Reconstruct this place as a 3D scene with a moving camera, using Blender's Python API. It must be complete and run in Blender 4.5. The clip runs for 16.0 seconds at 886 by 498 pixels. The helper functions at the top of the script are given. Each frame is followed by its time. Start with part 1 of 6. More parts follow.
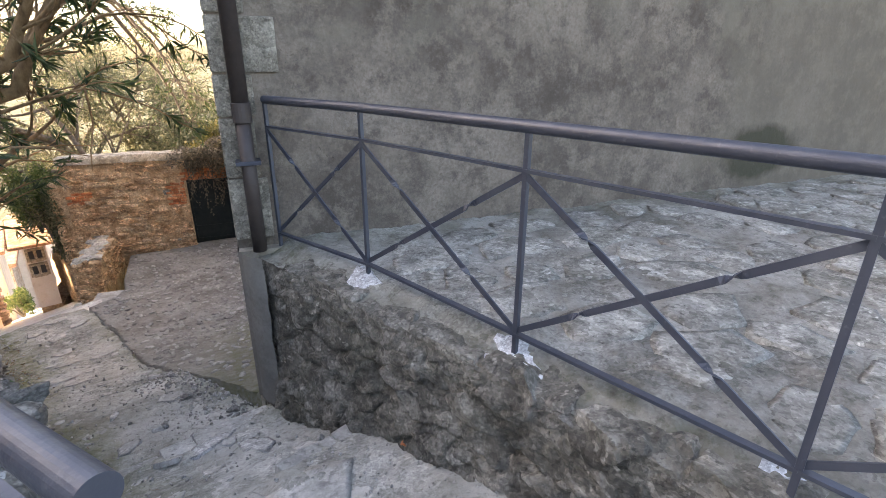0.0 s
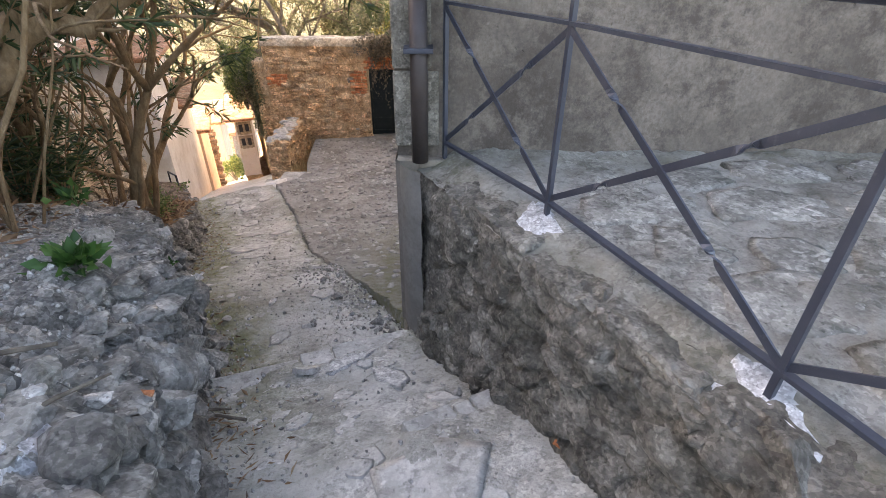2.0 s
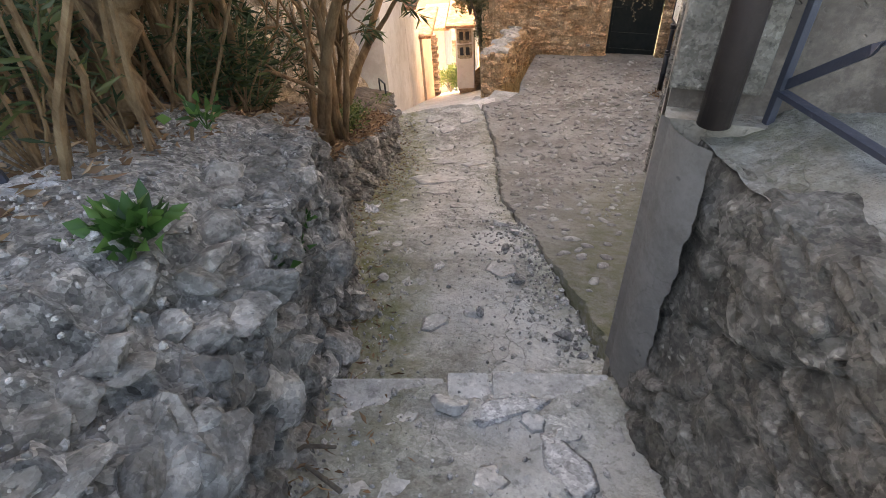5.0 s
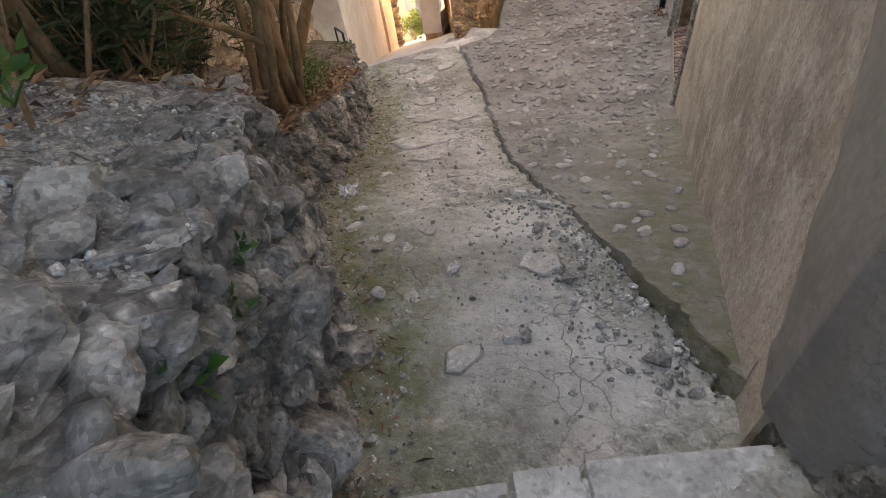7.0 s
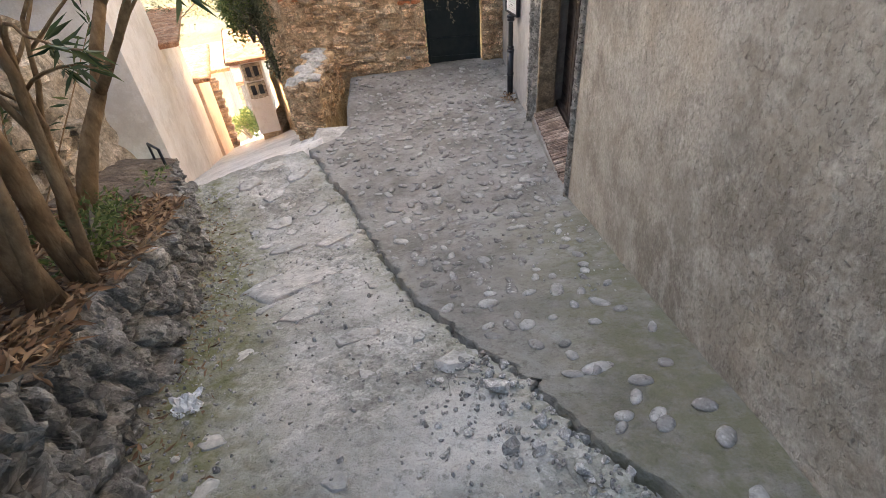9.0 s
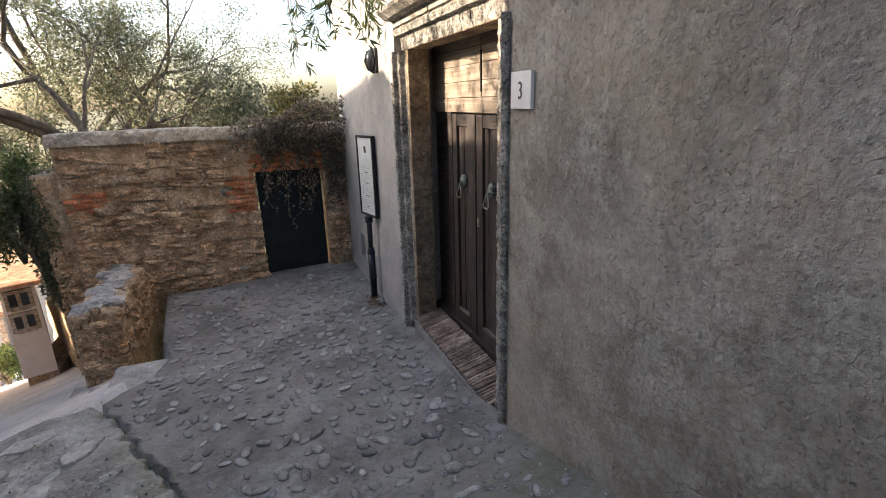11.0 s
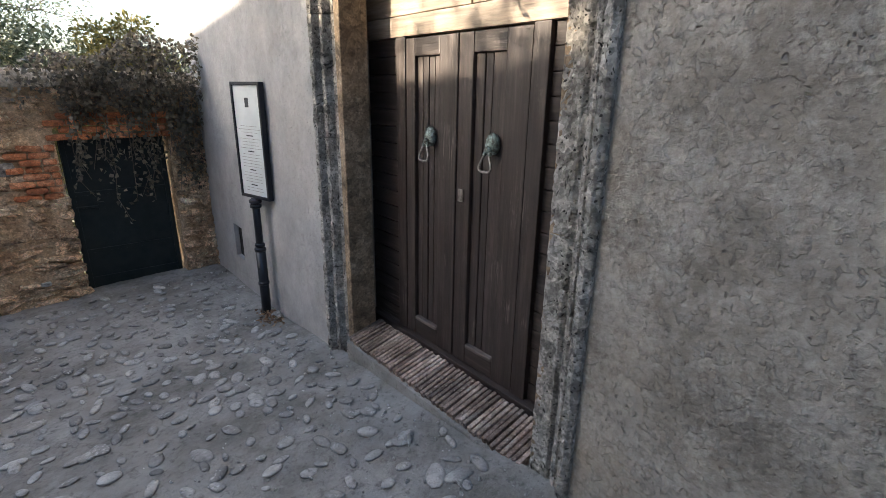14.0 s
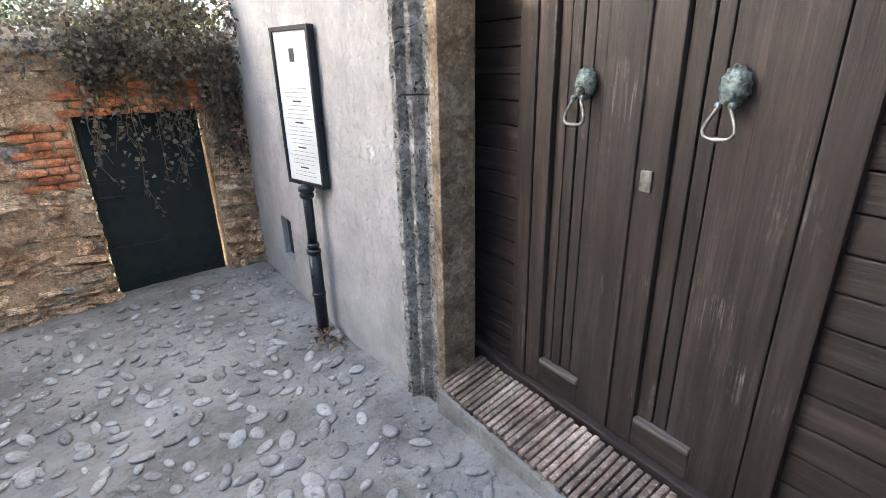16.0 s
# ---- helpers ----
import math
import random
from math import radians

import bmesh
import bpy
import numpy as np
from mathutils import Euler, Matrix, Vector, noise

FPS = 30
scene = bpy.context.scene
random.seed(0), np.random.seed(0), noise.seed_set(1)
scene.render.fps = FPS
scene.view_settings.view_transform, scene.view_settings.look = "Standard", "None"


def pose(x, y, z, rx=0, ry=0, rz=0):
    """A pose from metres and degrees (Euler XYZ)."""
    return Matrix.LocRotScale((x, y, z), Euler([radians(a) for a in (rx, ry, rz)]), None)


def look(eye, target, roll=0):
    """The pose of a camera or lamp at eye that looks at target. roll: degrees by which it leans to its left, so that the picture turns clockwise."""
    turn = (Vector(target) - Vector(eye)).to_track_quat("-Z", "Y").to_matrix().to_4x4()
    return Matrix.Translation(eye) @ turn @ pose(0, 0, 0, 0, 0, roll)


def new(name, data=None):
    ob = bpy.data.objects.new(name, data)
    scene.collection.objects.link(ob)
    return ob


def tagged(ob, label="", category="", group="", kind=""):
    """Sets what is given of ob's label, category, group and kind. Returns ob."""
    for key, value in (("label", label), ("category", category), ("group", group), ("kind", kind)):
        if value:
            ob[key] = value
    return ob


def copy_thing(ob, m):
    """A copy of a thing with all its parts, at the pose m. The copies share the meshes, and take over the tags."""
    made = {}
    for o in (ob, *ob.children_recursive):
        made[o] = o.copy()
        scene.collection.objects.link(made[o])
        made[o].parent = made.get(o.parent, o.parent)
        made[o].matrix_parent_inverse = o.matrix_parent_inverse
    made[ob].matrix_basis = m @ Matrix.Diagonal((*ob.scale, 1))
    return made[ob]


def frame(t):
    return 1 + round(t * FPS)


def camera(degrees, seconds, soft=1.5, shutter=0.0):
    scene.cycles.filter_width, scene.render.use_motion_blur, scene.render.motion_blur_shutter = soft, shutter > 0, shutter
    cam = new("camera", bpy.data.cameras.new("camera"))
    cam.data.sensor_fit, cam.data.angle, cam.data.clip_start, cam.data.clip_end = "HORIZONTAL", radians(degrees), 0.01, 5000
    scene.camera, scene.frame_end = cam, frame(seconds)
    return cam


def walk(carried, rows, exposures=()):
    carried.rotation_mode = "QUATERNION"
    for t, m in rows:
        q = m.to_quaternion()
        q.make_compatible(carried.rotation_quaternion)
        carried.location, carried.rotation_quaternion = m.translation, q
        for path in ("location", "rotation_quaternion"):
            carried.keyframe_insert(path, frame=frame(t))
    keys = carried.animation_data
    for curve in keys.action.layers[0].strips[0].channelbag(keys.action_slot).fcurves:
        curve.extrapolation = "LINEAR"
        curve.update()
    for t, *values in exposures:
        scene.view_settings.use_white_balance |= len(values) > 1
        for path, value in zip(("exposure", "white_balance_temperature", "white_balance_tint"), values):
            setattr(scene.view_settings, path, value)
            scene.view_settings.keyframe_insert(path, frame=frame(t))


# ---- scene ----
cam = camera(84.3, 16.0, soft=0.8)
PATH = [
    (0, (0.147, -3.349, 1.493), (0.835, -1.61, 0.783), 0.3),
    (0.3, (0.144, -3.245, 1.48), (0.738, -1.496, 0.713), 0.1),
    (0.5, (0.14, -3.177, 1.474), (0.683, -1.425, 0.676), 0.0),
    (1, (0.211, -2.998, 1.46), (0.551, -1.228, 0.594), -0.1),
    (1.5, (0.265, -2.847, 1.413), (0.447, -1.09, 0.474), 1.2),
    (2, (0.214, -2.652, 1.338), (0.249, -0.95, 0.29), 0.5),
    (2.5, (0.159, -2.478, 1.29), (-0.031, -0.846, 0.15), -0.9),
    (3, (0.203, -2.305, 1.272), (-0.173, -0.733, 0.095), -1.4),
    (3.5, (0.215, -2.135, 1.169), (-0.278, -0.594, -0.008), -3.0),
    (4, (0.125, -1.947, 1.043), (-0.481, -0.469, -0.161), -4.5),
    (4.2, (0.106, -1.859, 1.029), (-0.554, -0.42, -0.193), -5.0),
    (6.3, (-0.294, -1.066, 0.781), (-0.979, 0.252, -0.558), -5.0),
    (6.5, (-0.33, -1.0, 0.719), (-0.989, 0.315, -0.636), -5.6),
    (7, (-0.511, -0.824, 0.535), (-1.097, 0.459, -0.883), -9.8),
    (7.5, (-0.685, -0.519, 0.489), (-1.244, 0.884, -0.822), -9.1),
    (8, (-0.787, -0.254, 0.423), (-1.112, 1.197, -0.915), -7.7),
    (8.2, (-0.813, -0.18, 0.418), (-1.079, 1.297, -0.904), -7.3),
    (10.3, (-1.185, 0.909, 0.013), (-0.745, 2.572, -1.007), -1.4),
    (10.5, (-1.224, 1.037, -0.005), (-0.681, 2.718, -0.943), -1.3),
    (11, (-1.277, 1.284, -0.029), (-0.586, 3.068, -0.612), -1.6),
    (11.5, (-1.33, 1.487, -0.062), (-0.389, 3.21, -0.442), -0.3),
    (12, (-1.41, 1.698, -0.092), (-0.288, 3.327, -0.392), -0.6),
    (12.5, (-1.433, 1.966, -0.162), (-0.216, 3.525, -0.457), 0.3),
    (13, (-1.502, 2.207, -0.246), (-0.24, 3.702, -0.662), 0.8),
    (13.5, (-1.488, 2.48, -0.344), (-0.228, 3.927, -0.906), 0.2),
    (14, (-1.412, 2.706, -0.41), (-0.191, 4.164, -1.029), 0.9),
    (14.5, (-1.39, 2.941, -0.473), (-0.291, 4.478, -1.131), -0.2),
    (15, (-1.292, 3.174, -0.515), (-0.298, 4.77, -1.197), -0.9),
    (15.5, (-1.131, 3.466, -0.52), (-0.155, 5.067, -1.216), -0.3),
    (16, (-1.058, 3.748, -0.587), (-0.009, 5.296, -1.296), -1.4),
]
EXPOSURES = [
    (0.0, 2.6, 7450, 17),
    (1.5, 2.87, 7700, 18),
    (2.5, 2.8, 7950, 19),
    (3.0, 3.15, 8100, 18),
    (4.0, 3.05, 8000, 18),
    (6.5, 2.7, 8700, 17),
    (7.5, 2.8, 8300, 16),
    (8.0, 3.0, 7900, 15),
    (10.5, 2.75, 6600, 12),
    (11.0, 1.85, 6400, 12),
    (11.5, 2.0, 6500, 12),
    (12.0, 2.12, 6500, 12),
    (13.0, 2.1, 6100, 10),
    (14.0, 2.2, 6100, 9),
    (14.5, 2.3, 6100, 9),
    (15.0, 3.12, 6200, 9),
    (15.5, 3.3, 6200, 9),
    (16.0, 3.35, 6200, 9),
]
walk(cam, [(t, look(eye, target, roll)) for t, eye, target, roll in PATH], EXPOSURES)

# ---- world, sun, exposure ----
SUN_DIR = Vector((-0.90, 0.30, 0.36)).normalized()      # towards the sun
world = bpy.data.worlds.new("sky")
scene.world = world
world.use_nodes = True
wn = world.node_tree
sky = wn.nodes.new("ShaderNodeTexSky")
sky.sky_type, sky.sun_disc = "NISHITA", False
sky.sun_elevation = math.asin(SUN_DIR.z)
sky.sun_rotation = math.atan2(SUN_DIR.x, SUN_DIR.y)
sky.air_density, sky.dust_density = 1.0, 3.0
wn.links.new(sky.outputs["Color"], wn.nodes["Background"].inputs["Color"])
wn.nodes["Background"].inputs["Strength"].default_value = 0.15
sun = new("sun", bpy.data.lights.new("sun", "SUN"))
sun.data.energy, sun.data.angle, sun.data.color = 5.0, radians(0.6), (1.0, 0.80, 0.58)
sun.matrix_world = look((0, 0, 0), -SUN_DIR)

# ---- materials ----


class Nodes:
    """Short hand for a node tree of a material, in world-space metres."""

    def __init__(self, name, rough=0.9, metal=0.0):
        self.m = bpy.data.materials.new(name)
        self.m.use_nodes = True
        self.t = self.m.node_tree
        self.p = self.t.nodes["Principled BSDF"]
        self.p.inputs["Roughness"].default_value, self.p.inputs["Metallic"].default_value = rough, metal
        self.pos = self.t.nodes.new("ShaderNodeNewGeometry").outputs["Position"]

    def put(self, kind, **values):
        n = self.t.nodes.new(kind)
        for k, v in values.items():
            self.feed(n.inputs[k], v)
        return n

    def feed(self, socket, v):
        if hasattr(v, "links"):
            self.t.links.new(v, socket)
        else:
            socket.default_value = v

    def noise(self, scale, detail=5.0, rough=0.6, stretch=(1, 1, 1), off=(0, 0, 0)):
        mp = self.put("ShaderNodeMapping", Vector=self.pos)
        mp.inputs["Scale"].default_value, mp.inputs["Location"].default_value = stretch, off
        return self.put("ShaderNodeTexNoise", Vector=mp.outputs[0], Scale=scale, Detail=detail, Roughness=rough).outputs["Fac"]

    def cells(self, scale, feature="F1", bent=False):
        v = self.pos
        if bent:                                        # wavering joints
            wob = self.put("ShaderNodeTexNoise", Vector=self.pos, Scale=4.0, Detail=4.0).outputs["Color"]
            mixed = self.t.nodes.new("ShaderNodeVectorMath")
            mixed.operation = "MULTIPLY_ADD"
            self.feed(mixed.inputs[0], wob), self.feed(mixed.inputs[1], (0.35, 0.35, 0.35)), self.feed(mixed.inputs[2], v)
            v = mixed.outputs[0]
        n = self.put("ShaderNodeTexVoronoi", Vector=v, Scale=scale)
        n.feature = feature
        return n.outputs["Distance"]

    def grains(self, scale, low, high):
        """Angular grains, each of its own tone, with dark seams between."""
        wob = self.put("ShaderNodeTexNoise", Vector=self.pos, Scale=scale * 0.8, Detail=3.0).outputs["Color"]
        bend = self.t.nodes.new("ShaderNodeVectorMath")
        bend.operation = "MULTIPLY_ADD"
        self.feed(bend.inputs[0], wob), self.feed(bend.inputs[1], (0.9 / scale,) * 3), self.feed(bend.inputs[2], self.pos)
        n = self.put("ShaderNodeTexVoronoi", Vector=bend.outputs[0], Scale=scale)
        tone = self.put("ShaderNodeSeparateColor", Color=n.outputs["Color"]).outputs[0]
        return self.ramp(tone, (0.0, low), (0.55, 1.0), (1.0, high)), n.outputs["Distance"]

    def ramp(self, fac, *stops):
        n = self.put("ShaderNodeValToRGB", Fac=fac)
        e = n.color_ramp.elements
        while len(e) < len(stops):
            e.new(0.5)
        for el, (at, c) in zip(e, stops):
            el.position = at
            el.color = (*c, 1) if isinstance(c, tuple) else (c, c, c, 1)
        return n.outputs["Color"]

    def mix(self, fac, a, b, blend="MIX"):
        n = self.t.nodes.new("ShaderNodeMix")
        n.data_type, n.blend_type = "RGBA", blend
        for s, v in ((n.inputs["Factor"], fac), (n.inputs["A"], a), (n.inputs["B"], b)):
            self.feed(s, (*v, 1) if isinstance(v, tuple) and len(v) == 3 else v)
        return n.outputs["Result"]

    def math(self, op, a, b=0.0):
        n = self.t.nodes.new("ShaderNodeMath")
        n.operation = op
        self.feed(n.inputs[0], a), self.feed(n.inputs[1], b)
        return n.outputs[0]

    def axis(self, i):
        return self.put("ShaderNodeSeparateXYZ", Vector=self.pos).outputs[i]

    def attr(self, name):
        n = self.t.nodes.new("ShaderNodeAttribute")
        n.attribute_name = name
        return n.outputs["Fac"]

    def random(self, island=False):
        if island:
            return self.t.nodes.new("ShaderNodeNewGeometry").outputs["Random Per Island"]
        return self.t.nodes.new("ShaderNodeObjectInfo").outputs["Random"]

    def done(self, colour, bump=None, depth=0.01, strength=1.0, rough=None):
        self.feed(self.p.inputs["Base Color"], (*colour, 1) if isinstance(colour, tuple) and len(colour) == 3 else colour)
        if bump is not None:
            b = self.put("ShaderNodeBump", Height=bump, Distance=depth, Strength=strength)
            self.t.links.new(b.outputs[0], self.p.inputs["Normal"])
        if rough is not None:
            self.feed(self.p.inputs["Roughness"], rough)
        return self.m


def stucco(name, light, mid, dark, relief=0.012, seed=0.0, drips=0.3, speck=1.0):
    """Old render: broad mottling, vertical runs, fine lumpy trowel relief."""
    n = Nodes(name, 0.93)
    c = n.ramp(n.noise(0.9, 6, 0.62, off=(seed, seed, 0)), (0.37, dark), (0.49, mid), (0.61, light))
    runs = n.noise(3.0, 4, 0.6, stretch=(1, 1, 0.22), off=(seed, 2, 1))
    c = n.mix(n.ramp(runs, (0.45, 0.0), (0.72, drips)), c, dark)
    c = n.mix(n.ramp(n.noise(4.5, 7, 0.75, off=(seed, 5, 5)), (0.47, 0.0), (0.60, 0.75)), c, light)
    c = n.mix(n.ramp(n.noise(3.2, 7, 0.78, off=(1, seed, 7)), (0.38, 0.8), (0.50, 0.0)), c, dark)
    c = n.mix(n.ramp(n.noise(22, 6, 0.75, off=(2, 8, seed)), (0.52, 0.0), (0.64, 0.5 * speck)), c, light)
    c = n.mix(n.ramp(n.noise(26, 6, 0.75, off=(6, 1, seed)), (0.36, 0.6 * speck), (0.46, 0.0)), c, tuple(v * 0.7 for v in dark))
    c = n.mix(n.ramp(n.noise(45, 3, 0.6), (0.35, 0.35), (0.6, 0.0)), c, dark)
    h = n.math("ADD", n.math("MULTIPLY", n.noise(9, 6, 0.62), 1.0), n.math("MULTIPLY", n.noise(48, 5, 0.68), 0.22))
    fine, far = n.grains(70, 0.66, 1.32)
    bare = n.ramp(n.noise(1.7, 5, 0.65, off=(seed, 7, 7)), (0.40, 0.15), (0.58, 1.0))
    c = n.mix(n.math("MULTIPLY", bare, 0.55 * speck), c, fine, "MULTIPLY")
    h = n.math("MULTIPLY", h, n.math("ADD", n.math("MULTIPLY", bare, 0.7), 0.3))
    crack = n.ramp(n.cells(4.5, "DISTANCE_TO_EDGE", True), (0.0, 1.0), (0.014, 0.0))
    crack = n.math("MULTIPLY", crack, n.ramp(n.noise(1.1, 4, off=(seed, 3, 9)), (0.58, 0.0), (0.66, 0.6)))
    c = n.mix(n.math("MULTIPLY", crack, 0.4), c, tuple(v * 0.5 for v in dark))
    h = n.math("SUBTRACT", h, n.math("MULTIPLY", crack, 0.2))
    pits = n.ramp(n.cells(28), (0.02, 0.0), (0.12, 1.0))
    h = n.math("ADD", h, n.math("MULTIPLY", pits, 0.12))
    chip = n.math("MULTIPLY", n.ramp(n.cells(24, bent=True), (0.13, 1.0), (0.20, 0.0)), n.ramp(n.noise(5, 4, 0.7, off=(seed, 1, 2)), (0.52, 0.0), (0.60, 1.0)))
    h = n.math("SUBTRACT", h, n.math("MULTIPLY", chip, 0.5))
    c = n.mix(n.math("MULTIPLY", chip, 0.55 * speck), c, tuple(v * 0.55 for v in dark))
    lump = n.ramp(n.noise(26, 4, 0.6, off=(4, seed, 4)), (0.54, 0.0), (0.60, 1.0))
    h = n.math("ADD", h, n.math("MULTIPLY", lump, 0.22 * speck))
    return n, c, h, relief


def plain_stucco(*a, **k):
    n, c, h, relief = stucco(*a, **k)
    return n.done(c, h, relief)


def stone(name, cols, vary=0.35, depth=0.012, grain=30.0, rough=0.92, moss=0.0, island=False, grit=0.5, pits=0.0):
    """Rough stone: a tone for each piece, blotches, pits, grain and a little moss."""
    n = Nodes(name, rough)
    c = n.ramp(n.noise(5, 6, 0.65), (0.36, cols[0]), (0.5, cols[1]), (0.64, cols[2]))
    tone = n.ramp(n.random(island), (0.0, 1 - vary), (1.0, 1 + vary))
    c = n.mix(1.0, c, tone, "MULTIPLY")
    c = n.mix(n.ramp(n.noise(grain, 5, 0.7), (0.55, 0.0), (0.72, 0.5)), c, cols[2])
    c = n.mix(n.ramp(n.noise(grain * 0.7, 4, 0.7, off=(4, 1, 2)), (0.32, 0.6), (0.45, 0.0)), c, tuple(v * 0.35 for v in cols[0]))
    spots = n.math("MULTIPLY", n.ramp(n.cells(grain * 1.3, bent=True), (0.10, 1.0), (0.22, 0.0)), n.ramp(n.noise(7, 4, 0.6, off=(3, 3, 8)), (0.46, 0.0), (0.58, 1.0)))
    c = n.mix(n.math("MULTIPLY", spots, 0.6), c, tuple(v * 0.28 for v in cols[0]))
    lichen = n.math("MULTIPLY", n.ramp(n.cells(grain * 0.9, bent=True), (0.20, 1.0), (0.36, 0.0)), n.ramp(n.noise(4, 5, 0.7, off=(9, 1, 4)), (0.50, 0.0), (0.62, 0.8)))
    c = n.mix(lichen, c, tuple(min(0.75, v * 1.35) for v in cols[2]))
    big, far1 = n.grains(grain * 0.9, 0.45, 1.45)
    fine, far2 = n.grains(grain * 3.2, 0.55, 1.4)
    c = n.mix(grit, c, big, "MULTIPLY")
    c = n.mix(min(1.0, grit * 1.2), c, fine, "MULTIPLY")
    if pits:
        hole = n.math("MULTIPLY", n.ramp(n.cells(34, bent=True), (0.18, 1.0), (0.25, 0.0)), n.ramp(n.noise(9, 3, 0.6, off=(5, 5, 5)), (0.36, 0.0), (0.48, pits)))
        c = n.mix(n.math("MULTIPLY", hole, 0.9), c, tuple(v * 0.15 for v in cols[0]))
        spots = n.math("ADD", spots, n.math("MULTIPLY", hole, 1.5))
    if moss:
        c = n.mix(n.ramp(n.noise(2.2, 5, 0.7, off=(7, 3, 0)), (0.5, 0.0), (0.72, moss)), c, (0.10, 0.11, 0.045))
    h = n.math("ADD", n.noise(grain * 0.4, 8, 0.75), n.math("MULTIPLY", n.noise(grain * 3, 5, 0.75), 0.45))
    h = n.math("SUBTRACT", h, n.math("MULTIPLY", spots, 0.35))
    h = n.math("SUBTRACT", h, n.math("MULTIPLY", far1, 0.30 * grit))
    return n.done(c, h, depth)


n, c, h, relief = stucco("door_wall_stucco", (0.44, 0.415, 0.372), (0.315, 0.288, 0.25), (0.195, 0.175, 0.146), 0.028, 0.0, 0.45, 0.7)
ochre = n.ramp(n.noise(0.7, 5, 0.6, off=(3, 9, 2)), (0.5, 0.0), (0.68, 0.55))
c = n.mix(ochre, c, (0.40, 0.33, 0.24))
newer = n.ramp(n.math("MULTIPLY", n.math("SUBTRACT", n.axis(1), 5.45), 2.0), (0.2, 0.0), (0.5, 0.6))
c = n.mix(newer, c, n.ramp(n.noise(3, 6, 0.7, off=(2, 6, 6)), (0.35, (0.38, 0.385, 0.39)), (0.65, (0.56, 0.565, 0.57))))
STUCCO = n.done(c, h, relief)

n, c, h, relief = stucco("terrace_wall_stucco", (0.265, 0.226, 0.19), (0.15, 0.127, 0.106), (0.085, 0.07, 0.059), 0.012, 5.0, 0.35, 0.3)
X, Z = n.axis(0), n.axis(2)
edge = n.math("MULTIPLY", n.math("SUBTRACT", n.noise(1.6, 6, 0.65), 0.5), 2.2)
damp = n.ramp(n.math("ADD", n.math("MULTIPLY", n.math("SUBTRACT", X, 3.3), 0.5), edge), (0.30, 0.0), (0.62, 0.62))
c = n.mix(damp, c, (0.165, 0.145, 0.115))
top = n.ramp(n.math("ADD", n.math("MULTIPLY", n.math("SUBTRACT", Z, 1.35), 0.7), edge), (0.35, 0.0), (0.6, 0.45))
c = n.mix(top, c, (0.21, 0.19, 0.155))
dx, dz = n.math("DIVIDE", n.math("SUBTRACT", X, 4.95), 0.62), n.math("DIVIDE", n.math("SUBTRACT", Z, 0.68), 0.30)
r = n.math("ADD", n.math("ADD", n.math("MULTIPLY", dx, dx), n.math("MULTIPLY", dz, dz)), edge)
c = n.mix(n.ramp(r, (0.45, 0.88), (1.0, 0.0)), c, (0.045, 0.045, 0.028))
TERRACE_STUCCO = n.done(c, h, relief)

LIMESTONE = stone("grey_limestone_rubble", ((0.16, 0.151, 0.136), (0.275, 0.262, 0.24), (0.45, 0.432, 0.40)), 0.38, 0.028, 20, moss=0.2, grit=0.5)
CONGLOMERATE = stone("retaining_wall_stone", ((0.108, 0.099, 0.084), (0.178, 0.166, 0.143), (0.315, 0.297, 0.263)), 0.24, 0.028, 24, moss=0.12, grit=0.55)
MORTAR = stone("old_lime_mortar", ((0.17, 0.164, 0.148), (0.26, 0.25, 0.228), (0.37, 0.357, 0.328)), 0.0, 0.03, 26, moss=0.25, grit=0.5)
CEMENT = plain_stucco("smooth_cement_render", (0.205, 0.197, 0.183), (0.17, 0.163, 0.15), (0.13, 0.124, 0.113), 0.006, 11.0, 0.2, 0.25)
OCHRE_STONE = stone("ochre_wall_stone", ((0.37, 0.225, 0.125), (0.58, 0.395, 0.245), (0.76, 0.59, 0.41)), 0.36, 0.03, 34, grit=0.7)
OCHRE_MORTAR = stone("ochre_mortar", ((0.36, 0.23, 0.13), (0.52, 0.36, 0.22), (0.64, 0.49, 0.33)), 0.0, 0.02, 30)
RUBBLE_WALL = stone("pale_tan_rubble", ((0.30, 0.24, 0.17), (0.46, 0.38, 0.28), (0.60, 0.51, 0.40)), 0.30, 0.03, 20)
BRICK = stone("old_red_brick", ((0.40, 0.13, 0.055), (0.55, 0.20, 0.085), (0.62, 0.31, 0.17)), 0.30, 0.012, 40)
SILL_BRICK = stone("sill_brick", ((0.17, 0.12, 0.095), (0.29, 0.215, 0.175), (0.44, 0.365, 0.31)), 0.40, 0.008, 45)
TUFF = stone("pitted_tuff", ((0.22, 0.208, 0.184), (0.36, 0.343, 0.31), (0.52, 0.50, 0.46)), 0.12, 0.035, 22, pits=1.0, grit=0.6)
REVEAL = stone("brown_reveal_stone", ((0.15, 0.112, 0.072), (0.25, 0.19, 0.125), (0.36, 0.285, 0.20)), 0.1, 0.012, 26)
QUOIN = stone("quoin_stone", ((0.17, 0.155, 0.13), (0.25, 0.23, 0.195), (0.34, 0.315, 0.27)), 0.10, 0.012, 34)
PEBBLE = stone("paving_pebble", ((0.20, 0.193, 0.18), (0.295, 0.286, 0.27), (0.41, 0.40, 0.38)), 0.32, 0.004, 40, 0.75, grit=0.15)
SLAB = stone("worn_slab", ((0.35, 0.34, 0.315), (0.44, 0.43, 0.40), (0.55, 0.535, 0.505)), 0.14, 0.008, 22, grit=0.2)
